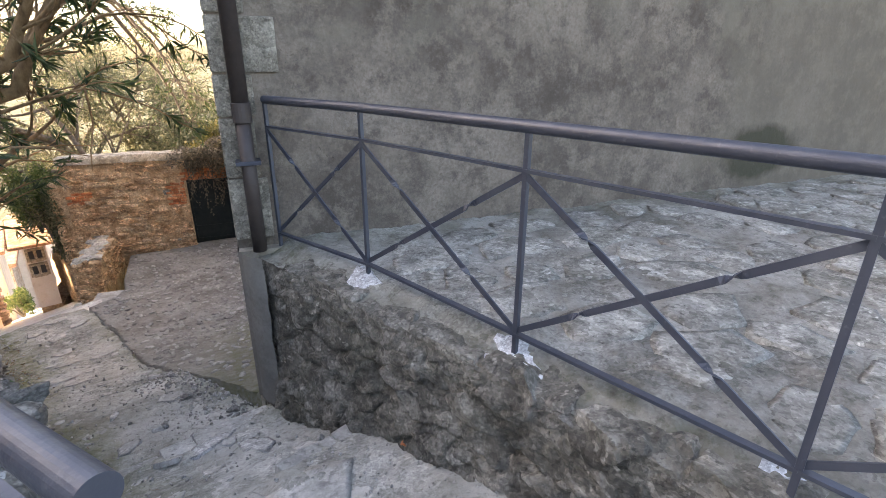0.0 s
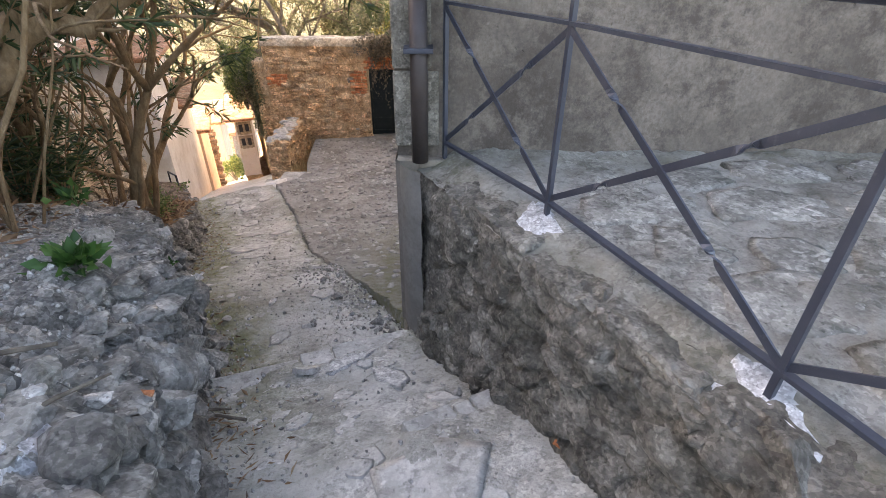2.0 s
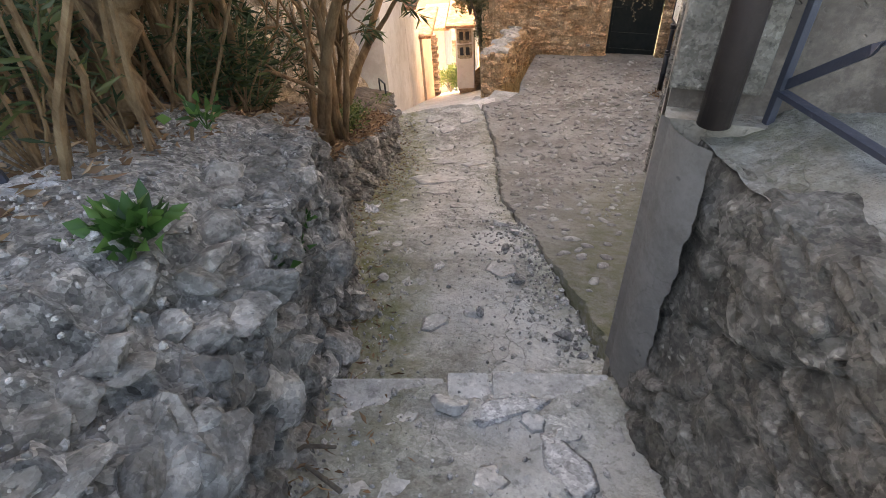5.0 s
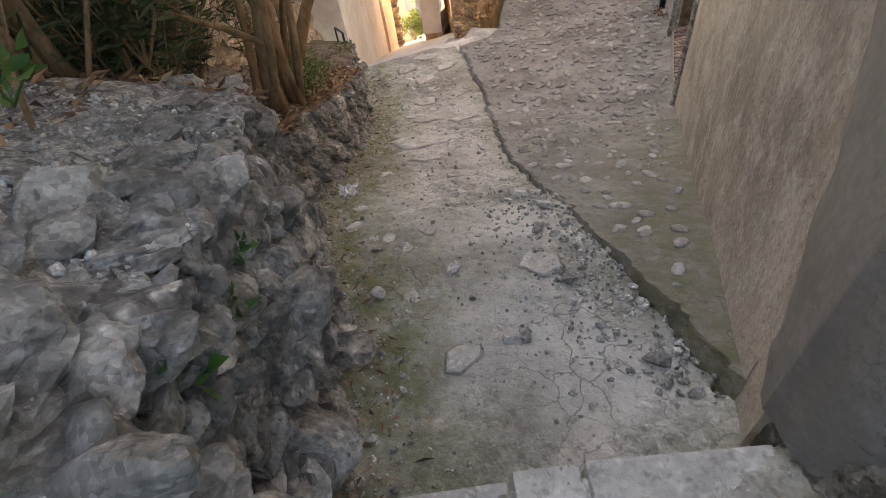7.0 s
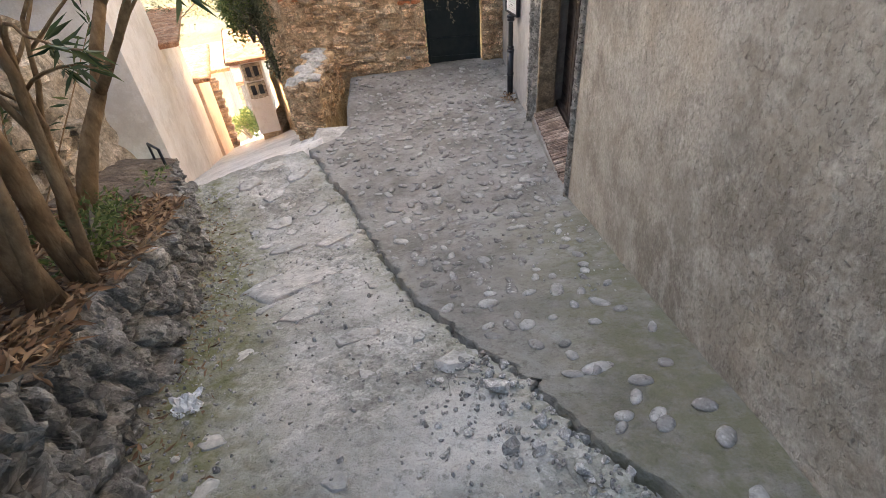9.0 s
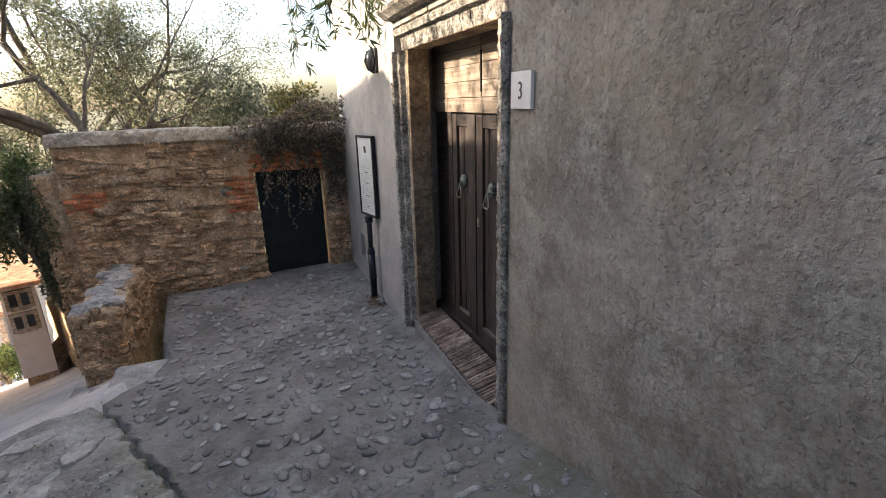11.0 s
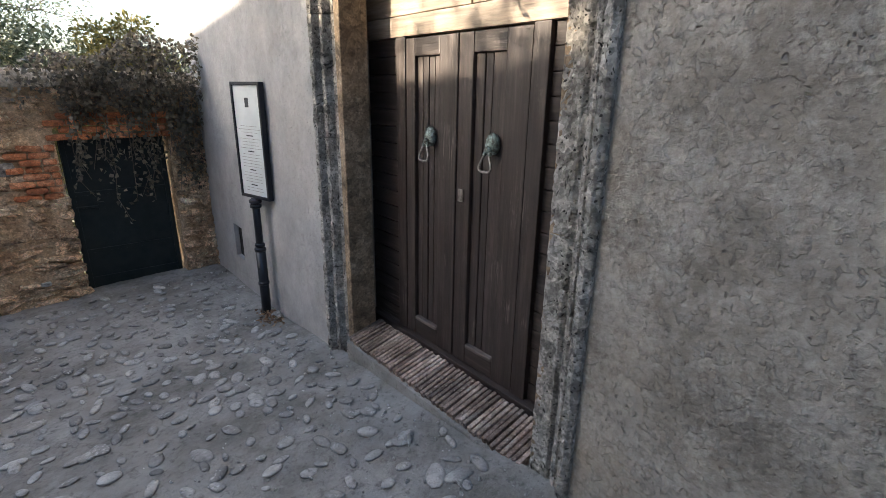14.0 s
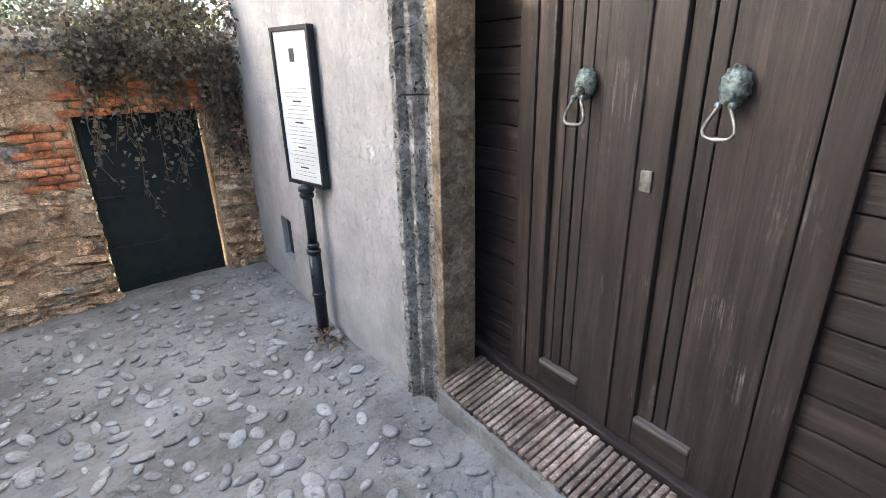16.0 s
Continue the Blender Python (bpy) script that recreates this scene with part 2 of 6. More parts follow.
FLAG = stone("terrace_flagstone", ((0.17, 0.165, 0.15), (0.275, 0.266, 0.245), (0.42, 0.41, 0.385)), 0.16, 0.018, 20, moss=0.2)
WHITE_STONE = stone("white_marble_chip", ((0.38, 0.37, 0.35), (0.52, 0.51, 0.49), (0.66, 0.65, 0.63)), 0.15, 0.01, 30)
COPING = stone("coping_plaster", ((0.24, 0.20, 0.15), (0.38, 0.33, 0.26), (0.50, 0.45, 0.37)), 0.0, 0.012, 24)
PAD = stone("fresh_white_mortar", ((0.50, 0.51, 0.53), (0.68, 0.69, 0.71), (0.78, 0.79, 0.81)), 0.0, 0.015, 36)
LIME_WASH = plain_stucco("pale_house_plaster", (0.86, 0.83, 0.79), (0.80, 0.76, 0.71), (0.66, 0.61, 0.55), 0.010, 3.0, 0.4, 0.2)
PINK_WASH = plain_stucco("pinkish_house_plaster", (0.74, 0.60, 0.50), (0.66, 0.53, 0.44), (0.54, 0.43, 0.35), 0.010, 7.0, 0.4, 0.2)
ORANGE_WASH = stone("orange_house_plaster", ((0.46, 0.30, 0.21), (0.56, 0.42, 0.31), (0.64, 0.52, 0.42)), 0.0, 0.01, 10)
ROOF_TILE = stone("clay_roof_tile", ((0.28, 0.14, 0.08), (0.40, 0.21, 0.12), (0.48, 0.32, 0.22)), 0.2, 0.01, 20)


def paving(name, base, pale, dark, grit=1.0, green=(0.15, 0.148, 0.085)):
    n = Nodes(name, 0.92)
    c = n.ramp(n.noise(1.8, 6, 0.65), (0.38, dark), (0.5, base), (0.62, pale))
    c = n.mix(n.ramp(n.noise(16, 6, 0.72), (0.5, 0.0), (0.72, 0.5)), c, pale)
    c = n.mix(n.ramp(n.noise(22, 5, 0.7, off=(5, 2, 0)), (0.33, 0.55), (0.46, 0.0)), c, tuple(v * 0.45 for v in dark))
    crack = n.ramp(n.cells(5.5, "DISTANCE_TO_EDGE", True), (0.0, 1.0), (0.022, 0.0))
    crack = n.math("MULTIPLY", crack, n.ramp(n.noise(1.3, 3), (0.52, 0.0), (0.66, 0.8)))
    c = n.mix(n.math("MULTIPLY", crack, 0.55), c, tuple(v * 0.3 for v in dark))
    big, far1 = n.grains(17, 0.62, 1.35)
    fine, far2 = n.grains(80, 0.68, 1.3)
    worn = n.ramp(n.noise(1.5, 5, 0.65, off=(8, 8, 1)), (0.47, 0.0), (0.56, 1.0))
    c = n.mix(n.math("MULTIPLY", worn, 0.75 * grit), c, big, "MULTIPLY")
    c = n.mix(n.math("MULTIPLY", n.math("ADD", worn, 0.35), 0.6 * grit), c, fine, "MULTIPLY")
    moss = n.math("MULTIPLY", n.attr("moss"), n.ramp(n.noise(9, 5, 0.7), (0.32, 0.15), (0.6, 1.0)))
    c = n.mix(moss, c, green)
    h = n.math("ADD", n.noise(18, 7, 0.72), n.math("MULTIPLY", n.noise(90, 3, 0.6), 0.35))
    h = n.math("SUBTRACT", h, n.math("MULTIPLY", crack, 0.4))
    h = n.math("SUBTRACT", h, n.math("MULTIPLY", n.math("MULTIPLY", far1, worn), 0.3 * grit))
    return n.done(c, h, 0.022)


PATH_MAT = paving("path_concrete", (0.415, 0.407, 0.37), (0.56, 0.55, 0.515), (0.275, 0.267, 0.233), 0.8, (0.165, 0.168, 0.075))
COURT_MAT = paving("court_mortar", (0.255, 0.245, 0.225), (0.34, 0.33, 0.31), (0.17, 0.163, 0.145), 0.35)
TERRACE_MAT = paving("terrace_bed", (0.255, 0.245, 0.222), (0.39, 0.38, 0.355), (0.135, 0.127, 0.107))
# colour raised in place of sunlight that the alley houses keep out
SUN_PAVING = paving("sunlit_alley_paving", (0.72, 0.70, 0.67), (0.80, 0.78, 0.75), (0.60, 0.58, 0.55), 0.3)

n = Nodes("bank_soil", 0.97)
c = n.ramp(n.noise(7, 7, 0.7), (0.3, (0.07, 0.05, 0.034)), (0.5, (0.16, 0.12, 0.085)), (0.7, (0.29, 0.235, 0.18)))
grey = n.ramp(n.noise(9, 7, 0.72, off=(2, 2, 2)), (0.36, (0.20, 0.191, 0.175)), (0.5, (0.32, 0.307, 0.285)), (0.64, (0.48, 0.463, 0.435)))
c = n.mix(n.attr("moss"), c, grey)
chips, gap = n.grains(26, 0.4, 1.7)
fine, gap2 = n.grains(85, 0.5, 1.5)
c = n.mix(n.math("MULTIPLY", n.attr("moss"), 0.8), c, chips, "MULTIPLY")
c = n.mix(0.7, c, fine, "MULTIPLY")
SOIL = n.done(c, n.math("SUBTRACT", n.noise(20, 7, 0.75), n.math("MULTIPLY", gap, 0.4)), 0.04)
n = Nodes("dry_leaf", 0.8)
c = n.ramp(n.random(True), (0.0, (0.10, 0.055, 0.03)), (0.5, (0.24, 0.14, 0.075)), (1.0, (0.40, 0.28, 0.17)))
DRY_LEAF = n.done(c)
n = Nodes("land", 0.97)
c = n.ramp(n.noise(0.12, 6, 0.65), (0.35, (0.07, 0.085, 0.04)), (0.5, (0.13, 0.13, 0.07)), (0.65, (0.20, 0.18, 0.12)))
LAND = n.done(c, n.noise(1.5, 5), 0.2)


def painted_metal(name, col, wear, rough=0.42):
    n = Nodes(name, rough, 0.35)
    c = n.mix(n.ramp(n.noise(35, 5, 0.7), (0.6, 0.0), (0.74, 0.7)), col, wear)
    c = n.mix(n.ramp(n.noise(4, 4, 0.6), (0.35, 0.0), (0.7, 0.35)), c, wear)
    return n.done(c, n.noise(70, 4, 0.6), 0.002, 0.6, n.ramp(n.noise(12, 4), (0.3, rough - 0.08), (0.7, rough + 0.2)))


RAIL_METAL = painted_metal("grey_railing_paint", (0.055, 0.063, 0.088), (0.125, 0.135, 0.165), 0.40)
PIPE_METAL = painted_metal("brown_downpipe_paint", (0.060, 0.050, 0.050), (0.12, 0.095, 0.085), 0.5)
BLACK_METAL = painted_metal("black_paint", (0.014, 0.017, 0.024), (0.05, 0.055, 0.065), 0.35)
GATE_METAL = painted_metal("dark_green_gate_paint", (0.010, 0.018, 0.020), (0.035, 0.042, 0.042), 0.5)
n = Nodes("verdigris_bronze", 0.55, 0.6)
BRONZE = n.done(n.ramp(n.noise(45, 5, 0.7), (0.38, (0.07, 0.07, 0.062)), (0.5, (0.17, 0.215, 0.20)), (0.66, (0.36, 0.45, 0.43))), n.noise(80), 0.003)
n = Nodes("worn_steel_ring", 0.42, 0.85)
RING_METAL = n.done(n.ramp(n.noise(40, 4), (0.35, (0.16, 0.155, 0.14)), (0.65, (0.42, 0.41, 0.38))), n.noise(90), 0.002)


def timber(name, dark, mid, pale, along):
    stretch = {"z": (1, 1, 0.06), "y": (1, 0.06, 1)}[along]
    n = Nodes(name, 0.6)
    c = n.ramp(n.noise(28, 6, 0.7, stretch), (0.3, dark), (0.52, mid), (0.75, pale))
    tone = n.ramp(n.random(), (0.0, 0.78), (1.0, 1.2))
    c = n.mix(1.0, c, tone, "MULTIPLY")
    wear = n.math("MULTIPLY", n.ramp(n.noise(2.2, 5, 0.7, off=(1, 4, 3)), (0.55, 0.0), (0.72, 1.0)), n.ramp(n.noise(70, 5, 0.75, stretch), (0.52, 0.0), (0.62, 1.0)))
    c = n.mix(n.math("MULTIPLY", wear, 0.75), c, (0.33, 0.29, 0.25))
    return n.done(c, n.noise(60, 5, 0.7, stretch), 0.004, 0.8, n.ramp(n.noise(3, 4), (0.3, 0.42), (0.7, 0.68)))


WOOD_V = timber("dark_brown_door_wood", (0.015, 0.011, 0.0098), (0.034, 0.0255, 0.0225), (0.078, 0.061, 0.054), "z")
# door wood in a paler colour, which stands in for sunlight on it
SUNLIT_WOOD = timber("sunlit_transom_wood", (0.11, 0.085, 0.066), (0.25, 0.205, 0.16), (0.38, 0.33, 0.27), "y")
WORN_WOOD = timber("worn_grey_wood", (0.05, 0.04, 0.035), (0.13, 0.11, 0.10), (0.33, 0.30, 0.27), "y")
WOOD_H = timber("dark_brown_cross_boards", (0.015, 0.011, 0.0098), (0.034, 0.0255, 0.0225), (0.078, 0.061, 0.054), "y")


def bark(name, dark, mid, pale):
    n = Nodes(name, 0.95)
    c = n.ramp(n.noise(16, 7, 0.72, (1, 1, 0.35)), (0.3, dark), (0.5, mid), (0.7, pale))
    c = n.mix(n.ramp(n.noise(5, 5, 0.7), (0.5, 0.0), (0.7, 0.6)), c, pale)
    return n.done(c, n.noise(30, 7, 0.75, (1, 1, 0.3)), 0.02)


BARK = bark("oleander_bark", (0.10, 0.06, 0.03), (0.23, 0.146, 0.076), (0.37, 0.262, 0.155))
GREY_BARK = bark("grey_bark", (0.075, 0.06, 0.045), (0.15, 0.125, 0.10), (0.26, 0.225, 0.18))


def leaf(name, a, b, c3, through_light=0.35):
    n = Nodes(name, 0.5)
    c = n.ramp(n.random(True), (0.0, a), (0.55, b), (1.0, c3))
    n.done(c)
    tr = n.put("ShaderNodeBsdfTranslucent", Color=c)
    mx = n.put("ShaderNodeMixShader", Fac=through_light)
    n.t.links.new(n.p.outputs[0], mx.inputs[1])
    n.t.links.new(tr.outputs[0], mx.inputs[2])
    n.t.links.new(mx.outputs[0], n.t.nodes["Material Output"].inputs["Surface"])
    return n.m


OLEANDER_LEAF = leaf("oleander_leaf", (0.022, 0.045, 0.018), (0.050, 0.085, 0.032), (0.13, 0.15, 0.05))
OLIVE_LEAF = leaf("olive_leaf", (0.08, 0.095, 0.055), (0.16, 0.175, 0.10), (0.30, 0.30, 0.19), 0.45)
BRIGHT_LEAF = leaf("sunlit_climber_leaf", (0.06, 0.10, 0.03), (0.13, 0.19, 0.06), (0.28, 0.30, 0.11), 0.45)
IVY_LEAF = leaf("ivy_leaf", (0.075, 0.066, 0.052), (0.16, 0.14, 0.10), (0.30, 0.255, 0.19), 0.35)
YELLOW_LEAF = leaf("autumn_leaf", (0.10, 0.105, 0.035), (0.18, 0.165, 0.05), (0.29, 0.24, 0.08), 0.35)
WEED_LEAF = leaf("weed_leaf", (0.025, 0.075, 0.018), (0.05, 0.135, 0.03), (0.10, 0.20, 0.05), 0.35)
n = Nodes("enamel_white", 0.3)
TILE_WHITE = n.done(n.ramp(n.noise(12, 5), (0.3, (0.66, 0.66, 0.67)), (0.7, (0.78, 0.78, 0.79))), n.noise(20), 0.001)
n = Nodes("notice_paper", 0.35)
PAPER = n.done(n.ramp(n.noise(6, 5), (0.3, (0.60, 0.64, 0.64)), (0.7, (0.74, 0.77, 0.77))))
n = Nodes("dark_ink", 0.6)
INK = n.done(n.ramp(n.noise(60), (0.3, (0.03, 0.032, 0.035)), (0.7, (0.06, 0.062, 0.066))))
n = Nodes("crumpled_white_tissue", 0.9)
TISSUE = n.done(n.ramp(n.noise(30), (0.3, (0.68, 0.68, 0.68)), (0.7, (0.82, 0.82, 0.82))), n.noise(40), 0.01)
# near-black colour that stands for the shade inside small openings
n = Nodes("gap_shade", 1.0)
GAP_SHADE = n.done(n.ramp(n.noise(15), (0.3, (0.012, 0.011, 0.01)), (0.7, (0.03, 0.028, 0.024))))
n = Nodes("window_glass", 0.08)
GLASS = n.done(n.ramp(n.noise(2), (0.3, (0.03, 0.035, 0.04)), (0.7, (0.06, 0.065, 0.07))))

# ---- building tools ----


def raw(name, verts, faces, material, parent=None, smooth=False):
    me = bpy.data.meshes.new(name)
    me.from_pydata([tuple(v) for v in verts], [], faces)
    me.materials.append(material)
    if smooth:
        me.polygons.foreach_set("use_smooth", [True] * len(me.polygons))
    me.update()
    ob = new(name, me)
    ob.parent = parent
    return ob


def part(name, bm, material, parent, label="", smooth=False):
    me = bpy.data.meshes.new(name)
    bm.to_mesh(me)
    bm.free()
    me.materials.append(material)
    if smooth:
        me.polygons.foreach_set("use_smooth", [True] * len(me.polygons))
    ob = new(name, me)
    ob.parent = parent
    return tagged(ob, label)


def thing(name, label, category, group="", kind="", at=(0, 0, 0)):
    ob = new(name)
    ob.empty_display_size = 0.1
    ob.location = at
    return tagged(ob, label, category, group, kind)


def share(name, mesh, parent, m):
    """One more object on an existing mesh."""
    ob = new(name, mesh)
    ob.parent = parent
    ob.matrix_basis = m
    return ob


def slab(bm, x0, x1, y0, y1, z0, z1, bevel=0.0, m=None):
    """A box between the given limits, with bevelled edges."""
    made = bmesh.ops.create_cube(bm, size=1.0)["verts"]
    for v in made:
        v.co = Vector((x0 + (v.co.x + 0.5) * (x1 - x0), y0 + (v.co.y + 0.5) * (y1 - y0), z0 + (v.co.z + 0.5) * (z1 - z0)))
    if bevel:
        edges = list({e for v in made for e in v.link_edges})
        made = bmesh.ops.bevel(bm, geom=edges, offset=bevel, segments=2, affect="EDGES", profile=0.6)["verts"]
    if m is not None:
        bmesh.ops.transform(bm, matrix=m, verts=made)
    return bm


def boxed(*a, **k):
    return slab(bmesh.new(), *a, **k)


def tube(bm, points, radii, sides=8, rough=0.0):
    """A tube along points, with a radius at each, closed at both ends."""
    pts = [Vector(p) for p in points]
    rings, side = [], None
    for i, p in enumerate(pts):
        d = (pts[min(i + 1, len(pts) - 1)] - pts[max(i - 1, 0)]).normalized()
        ref = side if side is not None else (Vector((0, 0, 1)) if abs(d.z) < 0.9 else Vector((1, 0, 0))).cross(d)
        side = (ref - d * ref.dot(d)).normalized()
        up = d.cross(side)
        ring = []
        for k in range(sides):
            a = 2 * math.pi * k / sides
            q = p + (side * math.cos(a) + up * math.sin(a)) * radii[i] * (1 + (rough * noise.noise(p * 9 + side * math.cos(a) * 3 + up * math.sin(a) * 3) if rough else 0))
            ring.append(bm.verts.new(q))
        rings.append(ring)
    for a, b in zip(rings, rings[1:]):
        for k in range(sides):
            bm.faces.new((a[k], a[(k + 1) % sides], b[(k + 1) % sides], b[k]))
    bm.faces.new(rings[0][::-1]), bm.faces.new(rings[-1])
    return bm


def sheet(name, us, vs, place, material, parent=None, moss=None, crisp=False):
    """A surface of a grid: place(u, v) gives its points."""
    verts = [place(u, v) for v in vs for u in us]
    w = len(us)
    faces = [(j * w + i, j * w + i + 1, (j + 1) * w + i + 1, (j + 1) * w + i) for j in range(len(vs) - 1) for i in range(w - 1)]
    ob = raw(name, verts, faces, material, parent, not crisp)
    if moss:
        at = ob.data.attributes.new("moss", "FLOAT", "POINT")
        at.data.foreach_set("value", [moss(*v) for v in verts])
    return ob


def fbm(x, y, z=0.0, octaves=4):
    return noise.fractal(Vector((x, y, z)), 0.9, 2.1, octaves)


def masonry(x, y, size, seed, joint=0.30):
    """Irregular stones: 0 in the joints, up to 1 on the stones, each with its own lean."""
    p = Vector((x / size + seed * 7.3, y / size, seed))
    p += Vector((noise.noise(p * 1.3), noise.noise(p * 1.3 + Vector((9, 2, 5))), 0)) * 0.28
    d, c = noise.voronoi(p)
    h = noise.cell(c[0] * 3.7)
    lean = (p - c[0]).x * (noise.cell(c[0] * 5.1 + Vector((3, 3, 3)))) + (p - c[0]).y * (noise.cell(c[0] * 4.3 + Vector((7, 1, 1))))
    return smooth(0.0, joint, d[1] - d[0]) * (0.75 + 0.25 * h + 0.45 * lean)


def smooth(a, b, x):
    t = min(1.0, max(0.0, (x - a) / (b - a)))
    return t * t * (3 - 2 * t)


def rock_mesh(name, seed, material, flat=1.0, cuts=13, level=4, rugged=1.0):
    """An angular stone about 1 across: a ball cut by planes, roughened."""
    rng = random.Random(seed)
    bm = bmesh.new()
    bmesh.ops.create_icosphere(bm, subdivisions=level, radius=0.62)
    for _ in range(cuts):
        d = Vector((rng.gauss(0, 1), rng.gauss(0, 1), rng.gauss(0, 1))).normalized()
        lim = rng.uniform(0.26, 0.47)
        for v in bm.verts:
            k = v.co.dot(d)
            if k > lim:
                v.co -= d * (k - lim)
    for v in bm.verts:
        v.co *= 1 + 0.07 * noise.noise(v.co * 2.6 + Vector((seed, 0, 0))) - rugged * (0.13 * abs(noise.noise(v.co * 4.5 + Vector((0, seed, 0)))) + 0.09 * abs(noise.noise(v.co * 10 + Vector((0, seed, 0)))) - 0.05 * noise.noise(v.co * 22 + Vector((0, 0, seed))))
        v.co.z *= flat
    me = bpy.data.meshes.new(name)
    bm.to_mesh(me)
    bm.free()
    me.materials.append(material)
    return me


def block_mesh(name, seed, material, rough=0.10):
    """A squarish wall stone, 1 x 1 x 1, with worn edges."""
    rng = random.Random(seed)
    bm = bmesh.new()
    bmesh.ops.create_cube(bm, size=1.0)
    bmesh.ops.subdivide_edges(bm, edges=bm.edges[:], cuts=1, use_grid_fill=True)
    off = Vector((rng.uniform(-9, 9), seed, rng.uniform(-9, 9)))
    for v in bm.verts:
        k = sum(abs(c) > 0.4 for c in v.co)
        v.co *= {3: 0.84, 2: 0.94, 1: 1.04}.get(k, 1)
        v.co += Vector((noise.noise(v.co * 2 + off), noise.noise(v.co * 2 + off * 2), noise.noise(v.co * 2 - off))) * rough
    me = bpy.data.meshes.new(name)
    bm.to_mesh(me)
    bm.free()
    me.materials.append(material)
    return me


def cap_mesh(name, seed, material):
    """A rough-hewn block, 1 x 1 x 1, finely broken on all sides."""
    bm = bmesh.new()
    bmesh.ops.create_cube(bm, size=1.0)
    bmesh.ops.subdivide_edges(bm, edges=bm.edges[:], cuts=9, use_grid_fill=True)
    off = Vector((seed * 3.1, seed * 1.7, seed))
    for v in bm.verts:
        p = v.co.copy()
        k = sum(abs(c) > 0.42 for c in p)
        v.co *= {3: 0.88, 2: 0.95}.get(k, 1.0)
        v.co += p.normalized() * (0.10 * noise.noise(p * 1.7 + off) - 0.10 * abs(noise.noise(p * 4 + off)) + 0.05 * noise.noise(p * 9 + off) + 0.03 * noise.noise(p * 19 + off))
    me = bpy.data.meshes.new(name)
    bm.to_mesh(me)
    bm.free()
    me.materials.append(material)
    return me


def leaves(name, spots, ways, lengths, widths, material, parent, seed=1, fold=0.25):
    """Many small leaves in one mesh: each a folded blade at a spot, along a way."""
    rs = np.random.RandomState(seed)
    p, d = np.asarray(spots, float), np.asarray(ways, float)
    d /= np.linalg.norm(d, axis=1)[:, None] + 1e-9
    r = rs.normal(size=d.shape)
    side = np.cross(d, r)
    side /= np.linalg.norm(side, axis=1)[:, None] + 1e-9
    up = np.cross(side, d)
    L, W = np.asarray(lengths)[:, None], np.asarray(widths)[:, None]
    mid = p + d * L * 0.45
    v = np.stack([p, mid + side * W * 0.5 + up * W * fold, p + d * L - up * L * 0.08, mid - side * W * 0.5 + up * W * fold], 1).reshape(-1, 3)
    me = bpy.data.meshes.new(name)
    k = len(p)
    me.vertices.add(4 * k), me.loops.add(6 * k), me.polygons.add(2 * k)
    me.vertices.foreach_set("co", v.ravel())
    base = np.arange(k)[:, None] * 4
    me.loops.foreach_set("vertex_index", (base + np.array([0, 1, 2, 0, 2, 3])).ravel())
    me.polygons.foreach_set("loop_start", np.arange(2 * k) * 3)
    me.materials.append(material)
    me.update(calc_edges=True)
    me.validate()
    ob = new(name, me)
    ob.parent = parent
    return ob


def grow(bm, start, way, length, radius, depth, rng, tips, droop=0.0, fork=3, wild=0.5, sides=6):
    """A limb that bends, tapers and forks; the ends of the twigs are added to tips."""
    pts, p, d = [Vector(start)], Vector(start), Vector(way).normalized()
    steps = 5
    for i in range(steps):
        d = (d + Vector((rng.gauss(0, 1), rng.gauss(0, 1), rng.gauss(0, 1))) * wild * 0.22 - Vector((0, 0, droop))).normalized()
        p = p + d * length / steps
        pts.append(p.copy())
    radii = [radius * (1 - 0.5 * i / steps) for i in range(steps + 1)]
    tube(bm, pts, radii, sides if depth > 0 else 4, 0.25 if radius > 0.03 else 0)
    if depth == 0:
        tips.append((pts[-3], pts[-1], d))
        return
    for k in range(fork):
        at = pts[-1] if k == 0 else pts[rng.randint(2, steps)]
        turn = Vector((rng.gauss(0, 1), rng.gauss(0, 1), rng.gauss(0, 0.8)))
        grow(bm, at, d + turn * wild, length * rng.uniform(0.55, 0.8), radius * rng.uniform(0.42, 0.58), depth - 1, rng, tips, droop, fork, wild, max(4, sides - 1))


def foliage(name, tips, per, length, width, material, parent, seed, spread=0.9, hang=0.25, puff=0.0):
    rs = np.random.RandomState(seed)
    spots, ways = [], []
    for a, b, d in tips:
        a, b, d = np.array(a), np.array(b), np.array(d)
        u = rs.uniform(0.0, 1.1, per)[:, None]
        spots.append(a + (b - a) * u + rs.normal(size=(per, 3)) * puff)
        w = d + rs.normal(size=(per, 3)) * spread
        w[:, 2] -= hang
        ways.append(w)
    spots, ways = np.concatenate(spots), np.concatenate(ways)
    k = len(spots)
    return leaves(name, spots, ways, length * rs.uniform(0.65, 1.2, k), width * rs.uniform(0.7, 1.2, k), material, parent, seed)

# ---- the lie of the land ----


def fall(y):
    """Height of the paving beside the house wall."""
    return float(np.interp(y, (-9, -3.4, -2.0, -1.4, -0.6, 0.0, 0.95, 2.2, 3.1, 3.55, 4.1, 5.0, 6.5, 8.6), (1.6, 0.02, -0.32, -0.47, -0.80, -0.95, -1.17, -1.57, -1.82, -1.96, -2.06, -2.13, -2.28, -2.33)))


